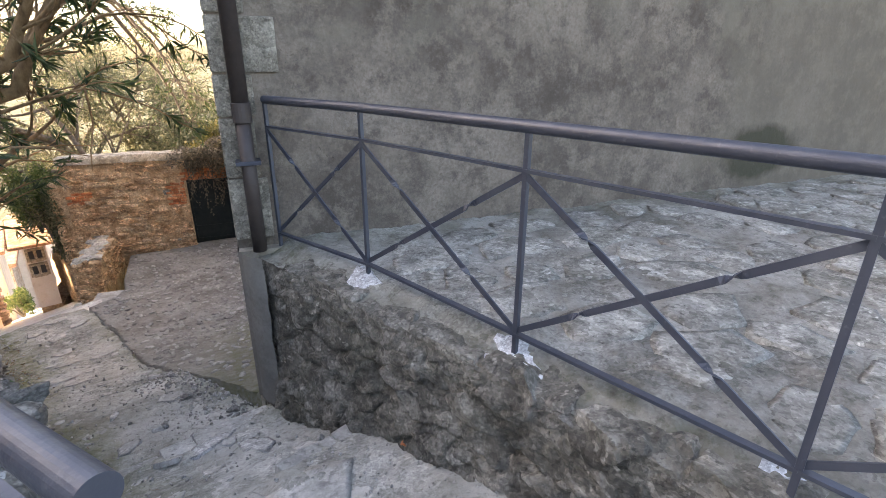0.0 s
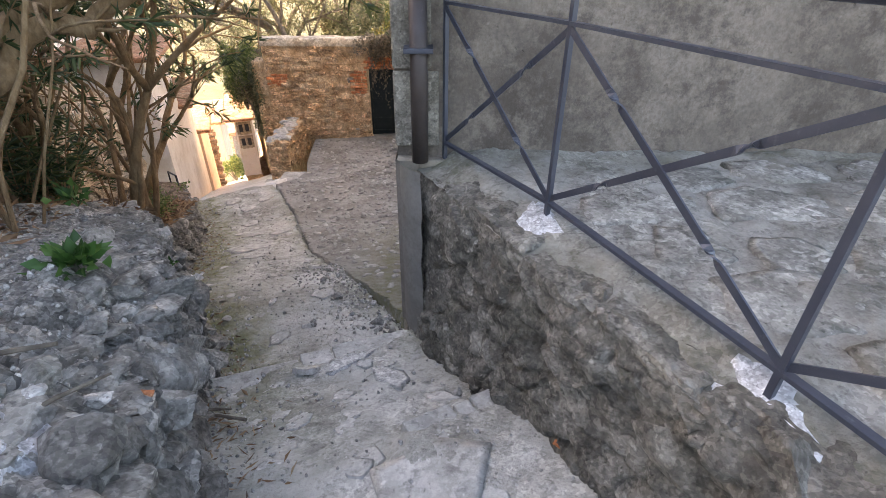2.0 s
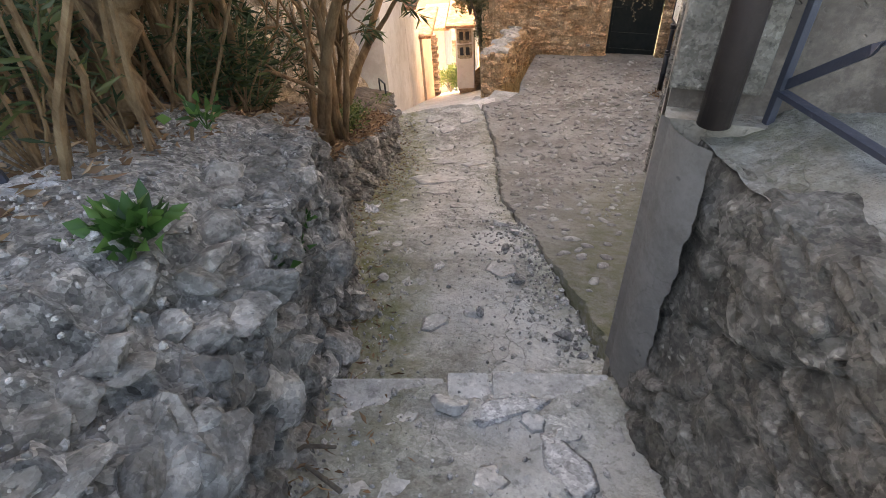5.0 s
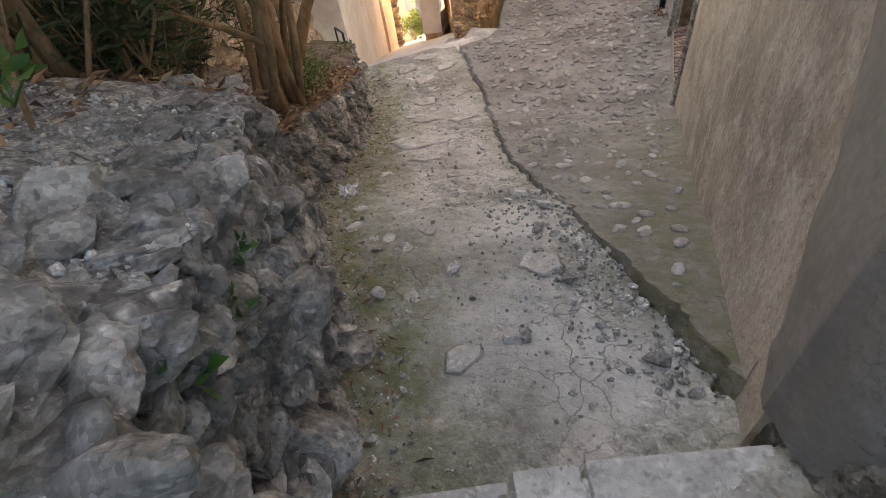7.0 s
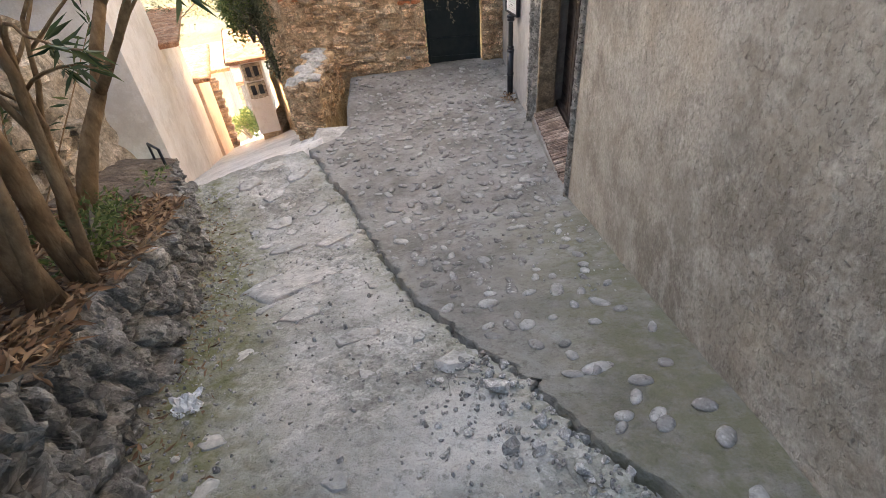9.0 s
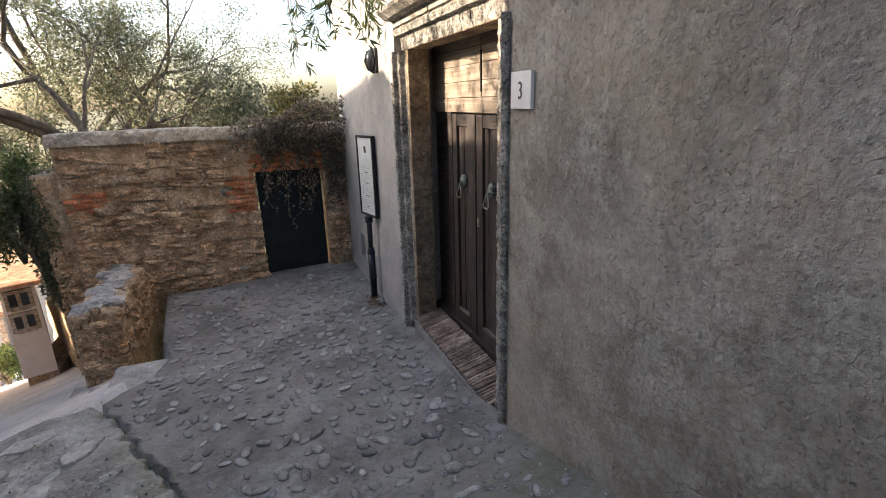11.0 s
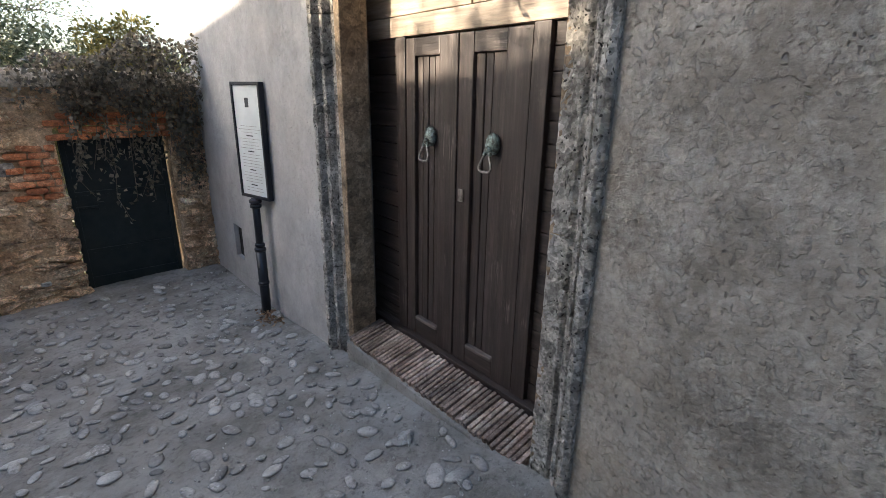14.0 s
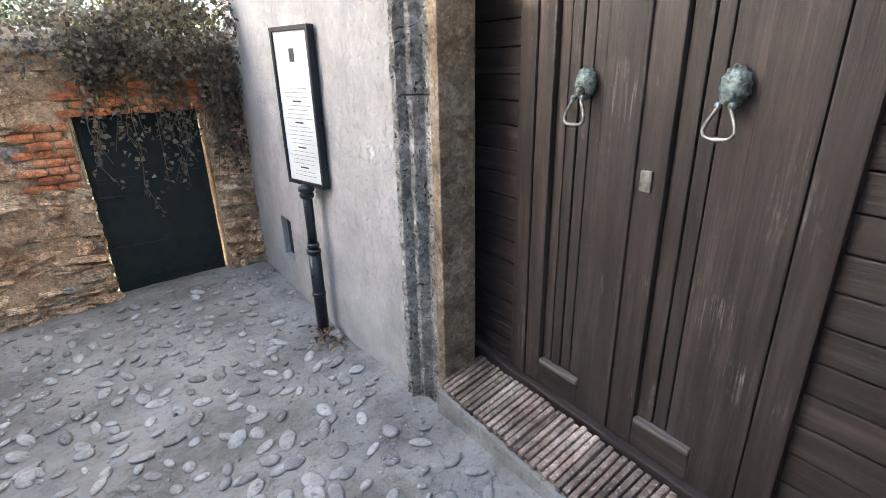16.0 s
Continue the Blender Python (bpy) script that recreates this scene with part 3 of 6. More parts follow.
def crack_x(y):
    """The open joint between path and cobbled court, then the court's outer kerb."""
    wander = 0.035 * fbm(y * 2.5, 0, 50) + 0.055 * fbm(y * 9, 0, 51) + 0.03 * fbm(y * 29, 0, 52) if y < 5.4 else 0.0
    return wander + float(np.interp(y, (0.1, 0.35, 2.17, 4.1, 4.97, 5.5, 5.85, 6.3, 6.8, 8.6), (0.0, -0.10, -1.21, -1.96, -2.41, -2.68, -2.36, -2.28, -2.42, -2.6)))


def tilt(y):
    return 0.10 - 0.05 * smooth(3.0, 5.0, y)


def right_x(y):
    return 0.04 - 0.49 * y if y < 0.08 else crack_x(y)


def left_x(y):
    """Foot of the rubble bank wall."""
    return float(np.interp(y, (-9, -5, -3, -2, -1.38, 0.17, 1.1, 2.33, 3.34, 4.53, 5.3, 6), (-1.2, -0.75, -0.42, -0.58, -0.78, -1.55, -2.30, -2.67, -3.03, -3.72, -4.15, -4.5)))


def bank_z(y):
    """Top edge of the bank wall."""
    return float(np.interp(y, (-9, -5, -3, -1.9, -1.3, -0.1, 0.5, 0.85, 1.1, 1.6, 2.3, 3.3, 5.3, 6), (1.9, 0.62, 0.33, 0.20, 0.03, -0.15, -0.30, -0.48, -0.90, -1.08, -1.30, -1.65, -2.22, -2.5)))


def beyond(x, y):
    """Distance past the crest where the path tips into the alley."""
    return (y - 4.8) - (x + 3.7)


def path_z(x, y):
    z = fall(y) + tilt(y) * x
    a = y - (-0.07 + 0.45 * min(x, 0.3))                 # the lower step crosses askew
    z -= 0.12 * smooth(-0.02, 0.02, a) * (1 - smooth(0.3, 1.4, a))
    z += 0.03 * smooth(-0.5, -0.02, a) * (1 - smooth(-0.02, 0.03, a))
    b = y - (-1.25 + 0.55 * x)                          # the upper step
    if x > 0.0:
        z += 0.07 * smooth(-0.6, -0.03, b) * (1 - smooth(-0.02, 0.03, b)) * smooth(0.0, 0.12, x)
    z -= 0.7 * max(0.0, beyond(x, y))
    rough = 0.014 * fbm(x * 2.2, y * 2.2) + 0.007 * fbm(x * 7, y * 7, 3) + 0.004 * fbm(x * 19, y * 19, 5)
    worn = smooth(-0.12, 0.25, fbm(x * 0.9, y * 0.9, 71))
    rough += worn * (0.013 * masonry(x, y, 0.17, 12) + 0.008 * masonry(x, y, 0.06, 13) - 0.012)
    edge = min(1.0, max(0.0, (x - left_x(y)) / 0.25))
    z += 0.06 * (1 - edge) ** 2
    gap = right_x(y) - x
    if y > 0.2:
        z -= 0.07 * (1 - smooth(0.0, 0.016 + 0.016 * fbm(y * 9, 3, 3), gap))
    return z + rough


def court_z(x, y):
    z = fall(y) + tilt(y) * x + 0.012 * fbm(x * 1.6, y * 1.6, 8) + 0.006 * fbm(x * 8, y * 8, 2) + 0.003 * fbm(x * 25, y * 25, 2)
    z += 0.012 * (1 - smooth(0.0, 0.18, x - crack_x(y))) * (1 - smooth(5.0, 5.5, y))
    return z


def alley_z(x, y):
    s = beyond(x, y)
    return -2.375 - 0.29 * max(0.0, s) + 0.8 * min(0.0, s) + 0.01 * fbm(x * 2, y * 2)


def moss_path(x, y, z):
    left = 1 - smooth(0.25, 0.8, x - left_x(y) + 0.12 * fbm(x * 4, y * 4, 40))
    return 1.0 * left * smooth(-2.0, 0.5, y) + 0.5 * (1 - smooth(0, 0.3, right_x(y) - x)) * smooth(-1.0, 0.0, y) * 0.8


def moss_court(x, y, z):
    return 0.85 * (1 - smooth(0.1, 0.9, -x)) * (1 - smooth(2.6, 4.0, y)) + 0.15 * (1 - smooth(0, 0.4, x - crack_x(y))) * (1 - smooth(4.0, 5, y))


us = [i / 150 for i in range(151)]
path = sheet("path", us, [-6 + i * 0.1 for i in range(30)] + [-3 + i * 0.0175 for i in range(486)], lambda u, y: (left_x(y) - 0.12 + u * (right_x(y) - left_x(y) + 0.14), y, path_z(left_x(y) - 0.12 + u * (right_x(y) - left_x(y) + 0.14), y)), PATH_MAT, moss=moss_path)
tagged(path, "worn grey concrete and stone path sloping downhill", "path", kind="structure")


def court_point(u, y):
    x = crack_x(y) + 0.012 + u * (0.02 - crack_x(y))
    return (x, y, court_z(x, y) if u > 0 else court_z(x, y) - 0.2)


court = sheet("courtyard", [0.0] + [i / 80 for i in range(81)], [0.10 + i * 0.03 for i in range(281)], court_point, COURT_MAT, moss=moss_court)
tagged(court, "cobbled forecourt of pebbles set in grey mortar", "paving", kind="structure")

def alley_point(u, y):
    x = (-4.4 - 0.40 * (y - 5.2)) * (1 - u) + (-2.3 - 0.36 * (y - 5.2)) * u
    return (x, y, alley_z(x, y))


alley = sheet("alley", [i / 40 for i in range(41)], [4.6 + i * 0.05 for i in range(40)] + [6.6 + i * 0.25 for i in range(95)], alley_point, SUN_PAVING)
tagged(alley, "alley descending between houses, sunlight put into its pale paving", "alley", kind="structure")


def land_z(x, y):
    d = math.hypot(x, y)
    z = -3.6 - 0.26 * max(0, y) + 0.35 * max(0.0, -x - 6) * (1 - smooth(2, 9, y)) if d < 60 else -12
    z = max(z, -16 + 0.0 * d)
    z += 14 * smooth(250, 900, d) * (0.5 + 0.6 * fbm(x * 0.002, y * 0.002, 1))
    return z


rings = [2, 6, 10, 15, 22, 32, 50, 90, 160, 280, 450, 700, 1100, 2000]
ground = sheet("ground", [i / 60 for i in range(61)], rings, lambda u, r: (r * math.cos(2 * math.pi * u), r * math.sin(2 * math.pi * u), land_z(r * math.cos(2 * math.pi * u), r * math.sin(2 * math.pi * u)) - 0.6), LAND)
tagged(ground, "scrubby hillside falling away to distant hills", "ground", kind="structure")


# ---- house: walls, door opening ----
house_top = 4.6


def holed(name, material, thick, spans_y, spans_z, holes, label):
    """A wall in the plane x = 0 to thick, in blocks round its rectangular holes (y0, y1, z0, z1)."""
    ys = sorted({*spans_y, *(h[0] for h in holes), *(h[1] for h in holes)})
    zs = sorted({*spans_z, *(h[2] for h in holes), *(h[3] for h in holes)})
    grid = {}
    verts, faces = [], []

    def vert(*c):
        if c not in grid:
            grid[c] = len(verts)
            verts.append(c)
        return grid[c]

    def open_at(i, j):
        if not (0 <= i < len(ys) - 1 and 0 <= j < len(zs) - 1):
            return True
        y, z = (ys[i] + ys[i + 1]) / 2, (zs[j] + zs[j + 1]) / 2
        return any(h[0] < y < h[1] and h[2] < z < h[3] for h in holes)

    for i in range(len(ys) - 1):
        for j in range(len(zs) - 1):
            if open_at(i, j):
                continue
            y0, y1, z0, z1 = ys[i], ys[i + 1], zs[j], zs[j + 1]
            faces.append((vert(0, y0, z0), vert(0, y0, z1), vert(0, y1, z1), vert(0, y1, z0)))
            faces.append((vert(thick, y0, z0), vert(thick, y1, z0), vert(thick, y1, z1), vert(thick, y0, z1)))
            if open_at(i - 1, j):
                faces.append((vert(0, y0, z0), vert(thick, y0, z0), vert(thick, y0, z1), vert(0, y0, z1)))
            if open_at(i + 1, j):
                faces.append((vert(0, y1, z0), vert(0, y1, z1), vert(thick, y1, z1), vert(thick, y1, z0)))
            if open_at(i, j - 1):
                faces.append((vert(0, y0, z0), vert(0, y1, z0), vert(thick, y1, z0), vert(thick, y0, z0)))
            if open_at(i, j + 1):
                faces.append((vert(0, y0, z1), vert(thick, y0, z1), vert(thick, y1, z1), vert(0, y1, z1)))
    return tagged(raw(name, verts, faces, material), label, "wall", kind="structure")


wall_w = holed("wall_west", STUCCO, 0.5, [0.0, 8.5], [-3.6, house_top], [(0.0, 0.085, 0.30, house_top), (3.60, 5.60, -2.7, 0.56), (0.03, 0.17, -1.16, -0.86), (7.40, 7.64, -2.03, -1.70)], "weathered grey stucco house wall with an old doorway")
wall_s = tagged(part("wall_south", boxed(0.002, 9.0, 0.08, 0.55, -0.4, house_top), TERRACE_STUCCO, None), "stained grey-brown stucco wall behind the terrace", "wall", kind="structure")
tagged(part("wall_south_foot", boxed(0.004, 9.0, 0.012, 0.55, -3.6, -0.401), STUCCO, None), "plain stucco foot of the house wall", "wall", kind="structure")
tagged(part("wall_north", boxed(0.5, 9.0, 8.1, 8.498, -3.6, house_top), STUCCO, None), "stucco end wall of the house", "wall", kind="structure")
tagged(part("wall_east", boxed(8.6, 9.0, 0.55, 8.1, -3.6, house_top), STUCCO, None), "stucco back wall of the house", "wall", kind="structure")
tagged(part("roof", boxed(-0.25, 9.2, -0.2, 8.7, house_top, house_top + 0.25, 0.04), ROOF_TILE, None), "clay tiled roof of the house", "roof", kind="structure")
# dark panels just inside vent and drain, in place of their shade
tagged(part("hole_backing", boxed(0.045, 0.06, 7.401, 7.639, -2.029, -1.701), GAP_SHADE, None), "near-black panel standing in for the shade in the wall vent", "vent", kind="structure")
tagged(part("drain_backing", boxed(0.08, 0.10, 0.031, 0.169, -1.159, -0.861), GAP_SHADE, None), "near-black panel standing in for the shade in the wall drain", "drain", kind="structure")


# ---- terrace and its retaining wall ----
def rim_x(y):
    return 0.13 - 0.485 * y


def terrace_z(x, y):
    z = 0.335 + 0.012 * fbm(x * 2, y * 2, 4) + 0.012 * fbm(x * 6, y * 6, 1) + 0.005 * fbm(x * 20, y * 20, 1)
    z += 0.014 * masonry(x * 0.75, y, 0.34, 8) + 0.007 * masonry(x, y, 0.07, 9) - 0.012
    z -= 0.07 * (1 - smooth(0.0, 0.28, x - rim_x(y)))
    return z


def terrace_point(u, y):
    x = rim_x(y) - 0.02 + u * (7.6 - rim_x(y))
    return (x, y, terrace_z(x, y))


terrace = sheet("terrace_floor", [0.6 * (i / 240) ** 1.7 + 0.4 * i / 240 for i in range(241)], [-7 + i * 0.1 for i in range(28)] + [-4.2 + i * 0.02 for i in range(215)], terrace_point, TERRACE_MAT, moss=lambda x, y, z: 0.35 * smooth(-0.5, 0.1, y) + 0.4 * (1 - smooth(0, 0.2, abs(x - rim_x(y) - 0.1))))
tagged(terrace, "raised terrace of rough grey concrete and stone", "terrace", kind="structure")


def face_point(u, s):
    """Face of the terrace's retaining wall: u from foot to rim, s along y."""
    y = s
    zb, zt = path_z(right_x(min(y, 0.05)) - 0.03, y) - 0.12, terrace_point(0, y)[2]
    z = zb + (zt - zb) * u
    lump = 0.045 * fbm(y * 2.4, z * 2.6, 11) + 0.045 * masonry(y * 0.75, z, 0.21, 1, 0.11) + 0.016 * masonry(y, z, 0.08, 4, 0.25) + 0.006 * masonry(y, z, 0.03, 14) + 0.006 * fbm(y * 24, z * 24, 6) - 0.045
    k = 0.02 - 0.05 * math.sin(math.pi * u) + lump
    x = 0.04 + (rim_x(y) - 0.04 + 0.49 * y) * u - 0.49 * y - 0.02
    k += 0.03
    if u > 0.88:
        k = k * (1 - ((u - 0.88) / 0.12) ** 2) - 0.06 * ((u - 0.88) / 0.12) ** 3
    calm = smooth(-0.02, -0.35, y) if y > -0.35 else 1
    return (x - k * 0.9 * (0.2 + 0.8 * calm), y - k * 0.4 * calm, z)


wall_r = sheet("retaining_wall", [i / 80 for i in range(81)], [-7 + i * 0.1 for i in range(30)] + [-4 + i * 0.0125 for i in range(322)], face_point, CONGLOMERATE)
tagged(wall_r, "rough rubble and mortar retaining wall of the terrace", "wall", kind="structure")


def render_point(u, v):
    """Cement skin round the house corner: v below 0 on the terrace wall's end, above 0 on the house wall."""
    z = -0.85 + 1.155 * u
    if v < 0:
        s = (0.20 + 0.05 * fbm(z * 5, 0, 61)) * v
        return (0.012 - 0.49 * s - 0.02 * math.sin(math.pi * -v) + 0.03 * v ** 6, s, z)
    wide = float(np.interp(z, (-0.85, -0.5, -0.11, 0.24, 0.31), (0.07, 0.24, 0.41, 0.66, 0.62))) + 0.03 * fbm(z * 6, 0, 62)
    return (-0.008 + 0.007 * v ** 8, 0.004 + wide * v, z)


tagged(sheet("corner_render", [i / 60 for i in range(61)], [i / 10 for i in range(-10, 0)] + [i / 20 for i in range(21)], render_point, CEMENT), "smooth dark cement render round the house corner", "wall render", kind="structure")


# ---- bank on the other side ----
def bank_face(u, y):
    zb, zt = path_z(left_x(y), y) - 0.15, bank_z(y)
    z = zb + (zt - zb) * u
    lump = 0.06 * fbm(y * 2.0, z * 2.5, 21) + 0.09 * masonry(y * 0.8, z, 0.17, 2, 0.16) + 0.03 * masonry(y, z, 0.06, 5) + 0.02 * fbm(y * 22, z * 24, 16)
    return (left_x(y) - 0.10 * u + lump, y, z + 0.02 * fbm(y * 4, u * 3, 2))


wall_l = sheet("bank_wall", [i / 72 for i in range(73)], [-5 + i * 0.2 for i in range(10)] + [-3 + i * 0.0135 for i in range(640)], bank_face, MORTAR, crisp=True)
tagged(wall_l, "crumbling dry rubble wall holding the bank", "wall", kind="structure")


def bank_point(u, y):
    d = u * u * 5.5
    x0, _, z0 = bank_face(1.0, y)
    high = 1 - smooth(0.3, 1.2, y)
    z = bank_z(y) + (0.19 * (1 - smooth(-1.0, 0.1, y)) + 0.03) * smooth(0.0, 0.4, d) + 0.03 * d + 0.14 * max(0.0, d - 1.2)
    rocky = high * (1 - smooth(0.25, 0.55, d + 0.12 * fbm(y * 3, d * 3, 36)))
    lump = 0.03 * fbm(x0 - d, y, 31) + 0.018 * fbm((x0 - d) * 4, y * 4, 33) + 0.008 * fbm((x0 - d) * 13, y * 13, 35)
    lump += rocky * (0.05 * masonry(x0 - d, y, 0.17, 3, 0.2) + 0.02 * masonry(x0 - d, y, 0.06, 6) - 0.045)
    z += lump * smooth(0, 0.15, d)
    return (x0 - d, y, z if u > 0 else z0)


bank = sheet("bank", [i / 120 for i in range(121)], [-5 + i * 0.2 for i in range(10)] + [-3 + i * 0.03 for i in range(288)], bank_point, SOIL, moss=lambda x, y, z: (1 - smooth(0.4, 1.0, y)) * (1 - smooth(0.9, 1.7, left_x(y) - x)))
tagged(bank, "earth bank with dry leaf litter under shrubs", "bank", kind="structure")


def garden_x(y):
    return float(np.interp(y, (-7, 0, 1, 3, 4.5, 6), (-5.6, -5.2, -4.65, -4.3, -4.55, -4.95)))


back_wall = sheet("garden_wall", [i / 30 for i in range(31)], [-7 + i * 0.1 for i in range(128)], lambda u, y: (garden_x(y) + 0.12 * fbm(y * 2, u * 5, 3) + 0.07 * masonry(y, u * 2.6, 0.30, 17) - 0.3 * u, y, bank_z(min(y, 5.5)) - 0.6 + (2.7 - 0.1 * max(0, y)) * u + 0.1 * fbm(y * 1.5, 0, 9) * u), RUBBLE_WALL)
tagged(back_wall, "old ochre rubble wall behind the shrubs", "wall", kind="structure")

# ---- house details ----


def strip(name, profile, length, to_world, material, parent, label="", wear=0.008, steps=40, seed=0):
    """A moulded stone length: profile is (across, proud) points; to_world maps (across, proud, along) to the place."""
    verts, faces, w = [], [], len(profile)
    for j in range(steps + 1):
        s = length * j / steps
        for a, p in profile:
            k = wear * (fbm(a * 22 + seed, s * 14, seed) + 0.8 * fbm(a * 60, s * 50, seed + 2)) if p > -0.1 else 0
            pit = noise.noise(Vector((a * 45 + seed, s * 45, 3)))
            k -= 0.6 * wear * max(0, pit - 0.25) * 4 if p > -0.1 else 0
            verts.append(to_world(a, p + k, s))
    for j in range(steps):
        for i in range(w - 1):
            q = j * w + i
            faces.append((q, q + 1, q + w + 1, q + w))
    faces += [tuple(range(w))[::-1], tuple(range(steps * w, (steps + 1) * w))]
    return tagged(raw(name, verts, faces, material, parent), label)


def dense(points, gap=0.012):
    out = []
    for (a, p), (b, q) in zip(points, points[1:]):
        k = max(1, int(math.hypot(b - a, q - p) / gap))
        out += [(a + (b - a) * i / k, p + (q - p) * i / k) for i in range(k)]
    return out + [points[-1]]


JAMB = dense([(0.0, -0.23), (0.0, -0.06), (0.10, -0.05), (0.115, -0.065), (0.14, -0.06), (0.155, -0.015), (0.18, -0.005), (0.20, -0.025), (0.215, 0.03), (0.245, 0.038), (0.265, 0.02), (0.27, -0.23)])
frame_door = thing("door_surround", "weathered grey tuff moulded door surround with pitted blocks", "door surround")
for side, y0, sign, joints in (("right", 3.83, -0.95, (-2.12, -0.92, -0.10, 0.378)), ("left", 5.40, 0.82, (-2.25, -0.70, 0.0, 0.378))):
    for k, (a, b) in enumerate(zip(joints, joints[1:])):
        strip("jamb_block", JAMB, b - a - 0.006, lambda q, p, s, y0=y0, sign=sign, a=a: (-p, y0 + sign * q, a + s), TUFF, frame_door, "", 0.007, int((b - a) / 0.011), seed=k * 7 + (3 if sign > 0 else 0))
HEAD = dense([(0.0, -0.23), (0.0, -0.06), (0.10, -0.05), (0.11, -0.01), (0.15, 0.0), (0.17, -0.02), (0.225, 0.01), (0.235, 0.075), (0.255, 0.10), (0.275, 0.13), (0.30, 0.135), (0.315, 0.11), (0.32, -0.02)])
for k, (a, b) in enumerate(((3.58, 4.16), (4.165, 5.62))):
    strip("lintel_block", HEAD, b - a, lambda q, p, s, a=a: (-p, a + s, 0.382 + q), TUFF, frame_door, "", 0.006, int((b - a) / 0.022), seed=30 + k)
part("reveal", boxed(0.048, 0.232, 5.387, 5.45, -2.1, 0.375, 0.008), REVEAL, frame_door, "brownish stone inner face of the doorway")
part("reveal", boxed(0.062, 0.235, 3.78, 3.834, -2.1, 0.378, 0.006), REVEAL, frame_door)
part("soffit", boxed(0.062, 0.235, 3.83, 5.40, 0.376, 0.43, 0.006), REVEAL, frame_door)

door = thing("door_1", "dark brown weathered double door of vertical boards, closed", "door", kind="structure", at=(0.03, 0, 0))
part("backing", boxed(0.365, 0.40, 3.61, 5.59, -2.2, 0.55), WOOD_V, door)
for y0, y1 in ((3.62, 4.112), (5.232, 5.58)):
    for k in range(18):
        z = -1.95 + k * 0.1013
        part("cross_board", boxed(0.325, 0.366, y0, y1, z + 0.002, z + 0.099, 0.005), WOOD_H, door)
for y0, y1 in ((4.11, 4.203), (5.147, 5.236)):
    part("post", boxed(0.296, 0.366, y0, y1, -1.95, -0.13, 0.006), WOOD_V, door)
for y0, y1, low, high, splits in ((4.208, 4.686, 0.15, 0.108, (0.0, 0.46, 0.70, 1.0)), (4.692, 5.142, 0.148, 0.082, (0.0, 0.28, 0.52, 0.76, 1.0))):
    leaf_ob = part("door_leaf", boxed(0.338, 0.364, y0, y1, -1.95, -0.14, 0.003), WOOD_V, door)
    for a, b in ((y0, y0 + low), (y1 - high, y1)):
        part("stile", boxed(0.300, 0.339, a, b, -1.95, -0.14, 0.007), WOOD_V, leaf_ob)
    part("rail", boxed(0.302, 0.339, y0 + low + 0.001, y1 - high - 0.001, -0.235, -0.14, 0.006), WOOD_H, leaf_ob)
    part("rail", boxed(0.302, 0.339, y0 + low + 0.001, y1 - high - 0.001, -1.948, -1.845, 0.006), WOOD_H, leaf_ob)
    part("weather_bar", boxed(0.296, 0.332, y0 + low + 0.004, y1 - high - 0.004, -1.846, -1.822, 0.007), WORN_WOOD, leaf_ob, "pale worn weather bar above the bottom rail")
    wide = y1 - high - y0 - low
    for k, (a, b) in enumerate(zip(splits, splits[1:])):
        part("board", boxed(0.320 + 0.003 * (k % 2), 0.340, y0 + low + a * wide + 0.003, y0 + low + b * wide - 0.003, -1.822, -0.239, 0.005), WOOD_V, leaf_ob)
part("meeting_strip", boxed(0.290, 0.33, 4.682, 4.700, -1.94, -0.14, 0.006), WOOD_V, door)
part("kick_board", boxed(0.268, 0.366, 3.62, 5.58, -2.05, -1.953, 0.008), WOOD_H, door)
# head rail and transom boards carry the sunlight in their colour
part("head_rail", boxed(0.300, 0.366, 3.62, 5.58, -0.128, -0.02, 0.006), SUNLIT_WOOD, door)
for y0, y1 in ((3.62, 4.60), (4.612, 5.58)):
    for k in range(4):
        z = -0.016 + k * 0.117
        part("transom_board", boxed(0.306, 0.366, y0, y1, z, z + 0.1145, 0.004), SUNLIT_WOOD, door)
# dark strip on the boards for the shade in the transom slit
part("transom_slot", boxed(0.296, 0.312, 4.592, 4.604, 0.02, 0.30, 0.002), GAP_SHADE, door)
part("lock", boxed(0.290, 0.301, 4.618, 4.660, -0.985, -0.915, 0.004), RING_METAL, door, "worn steel lock plate")


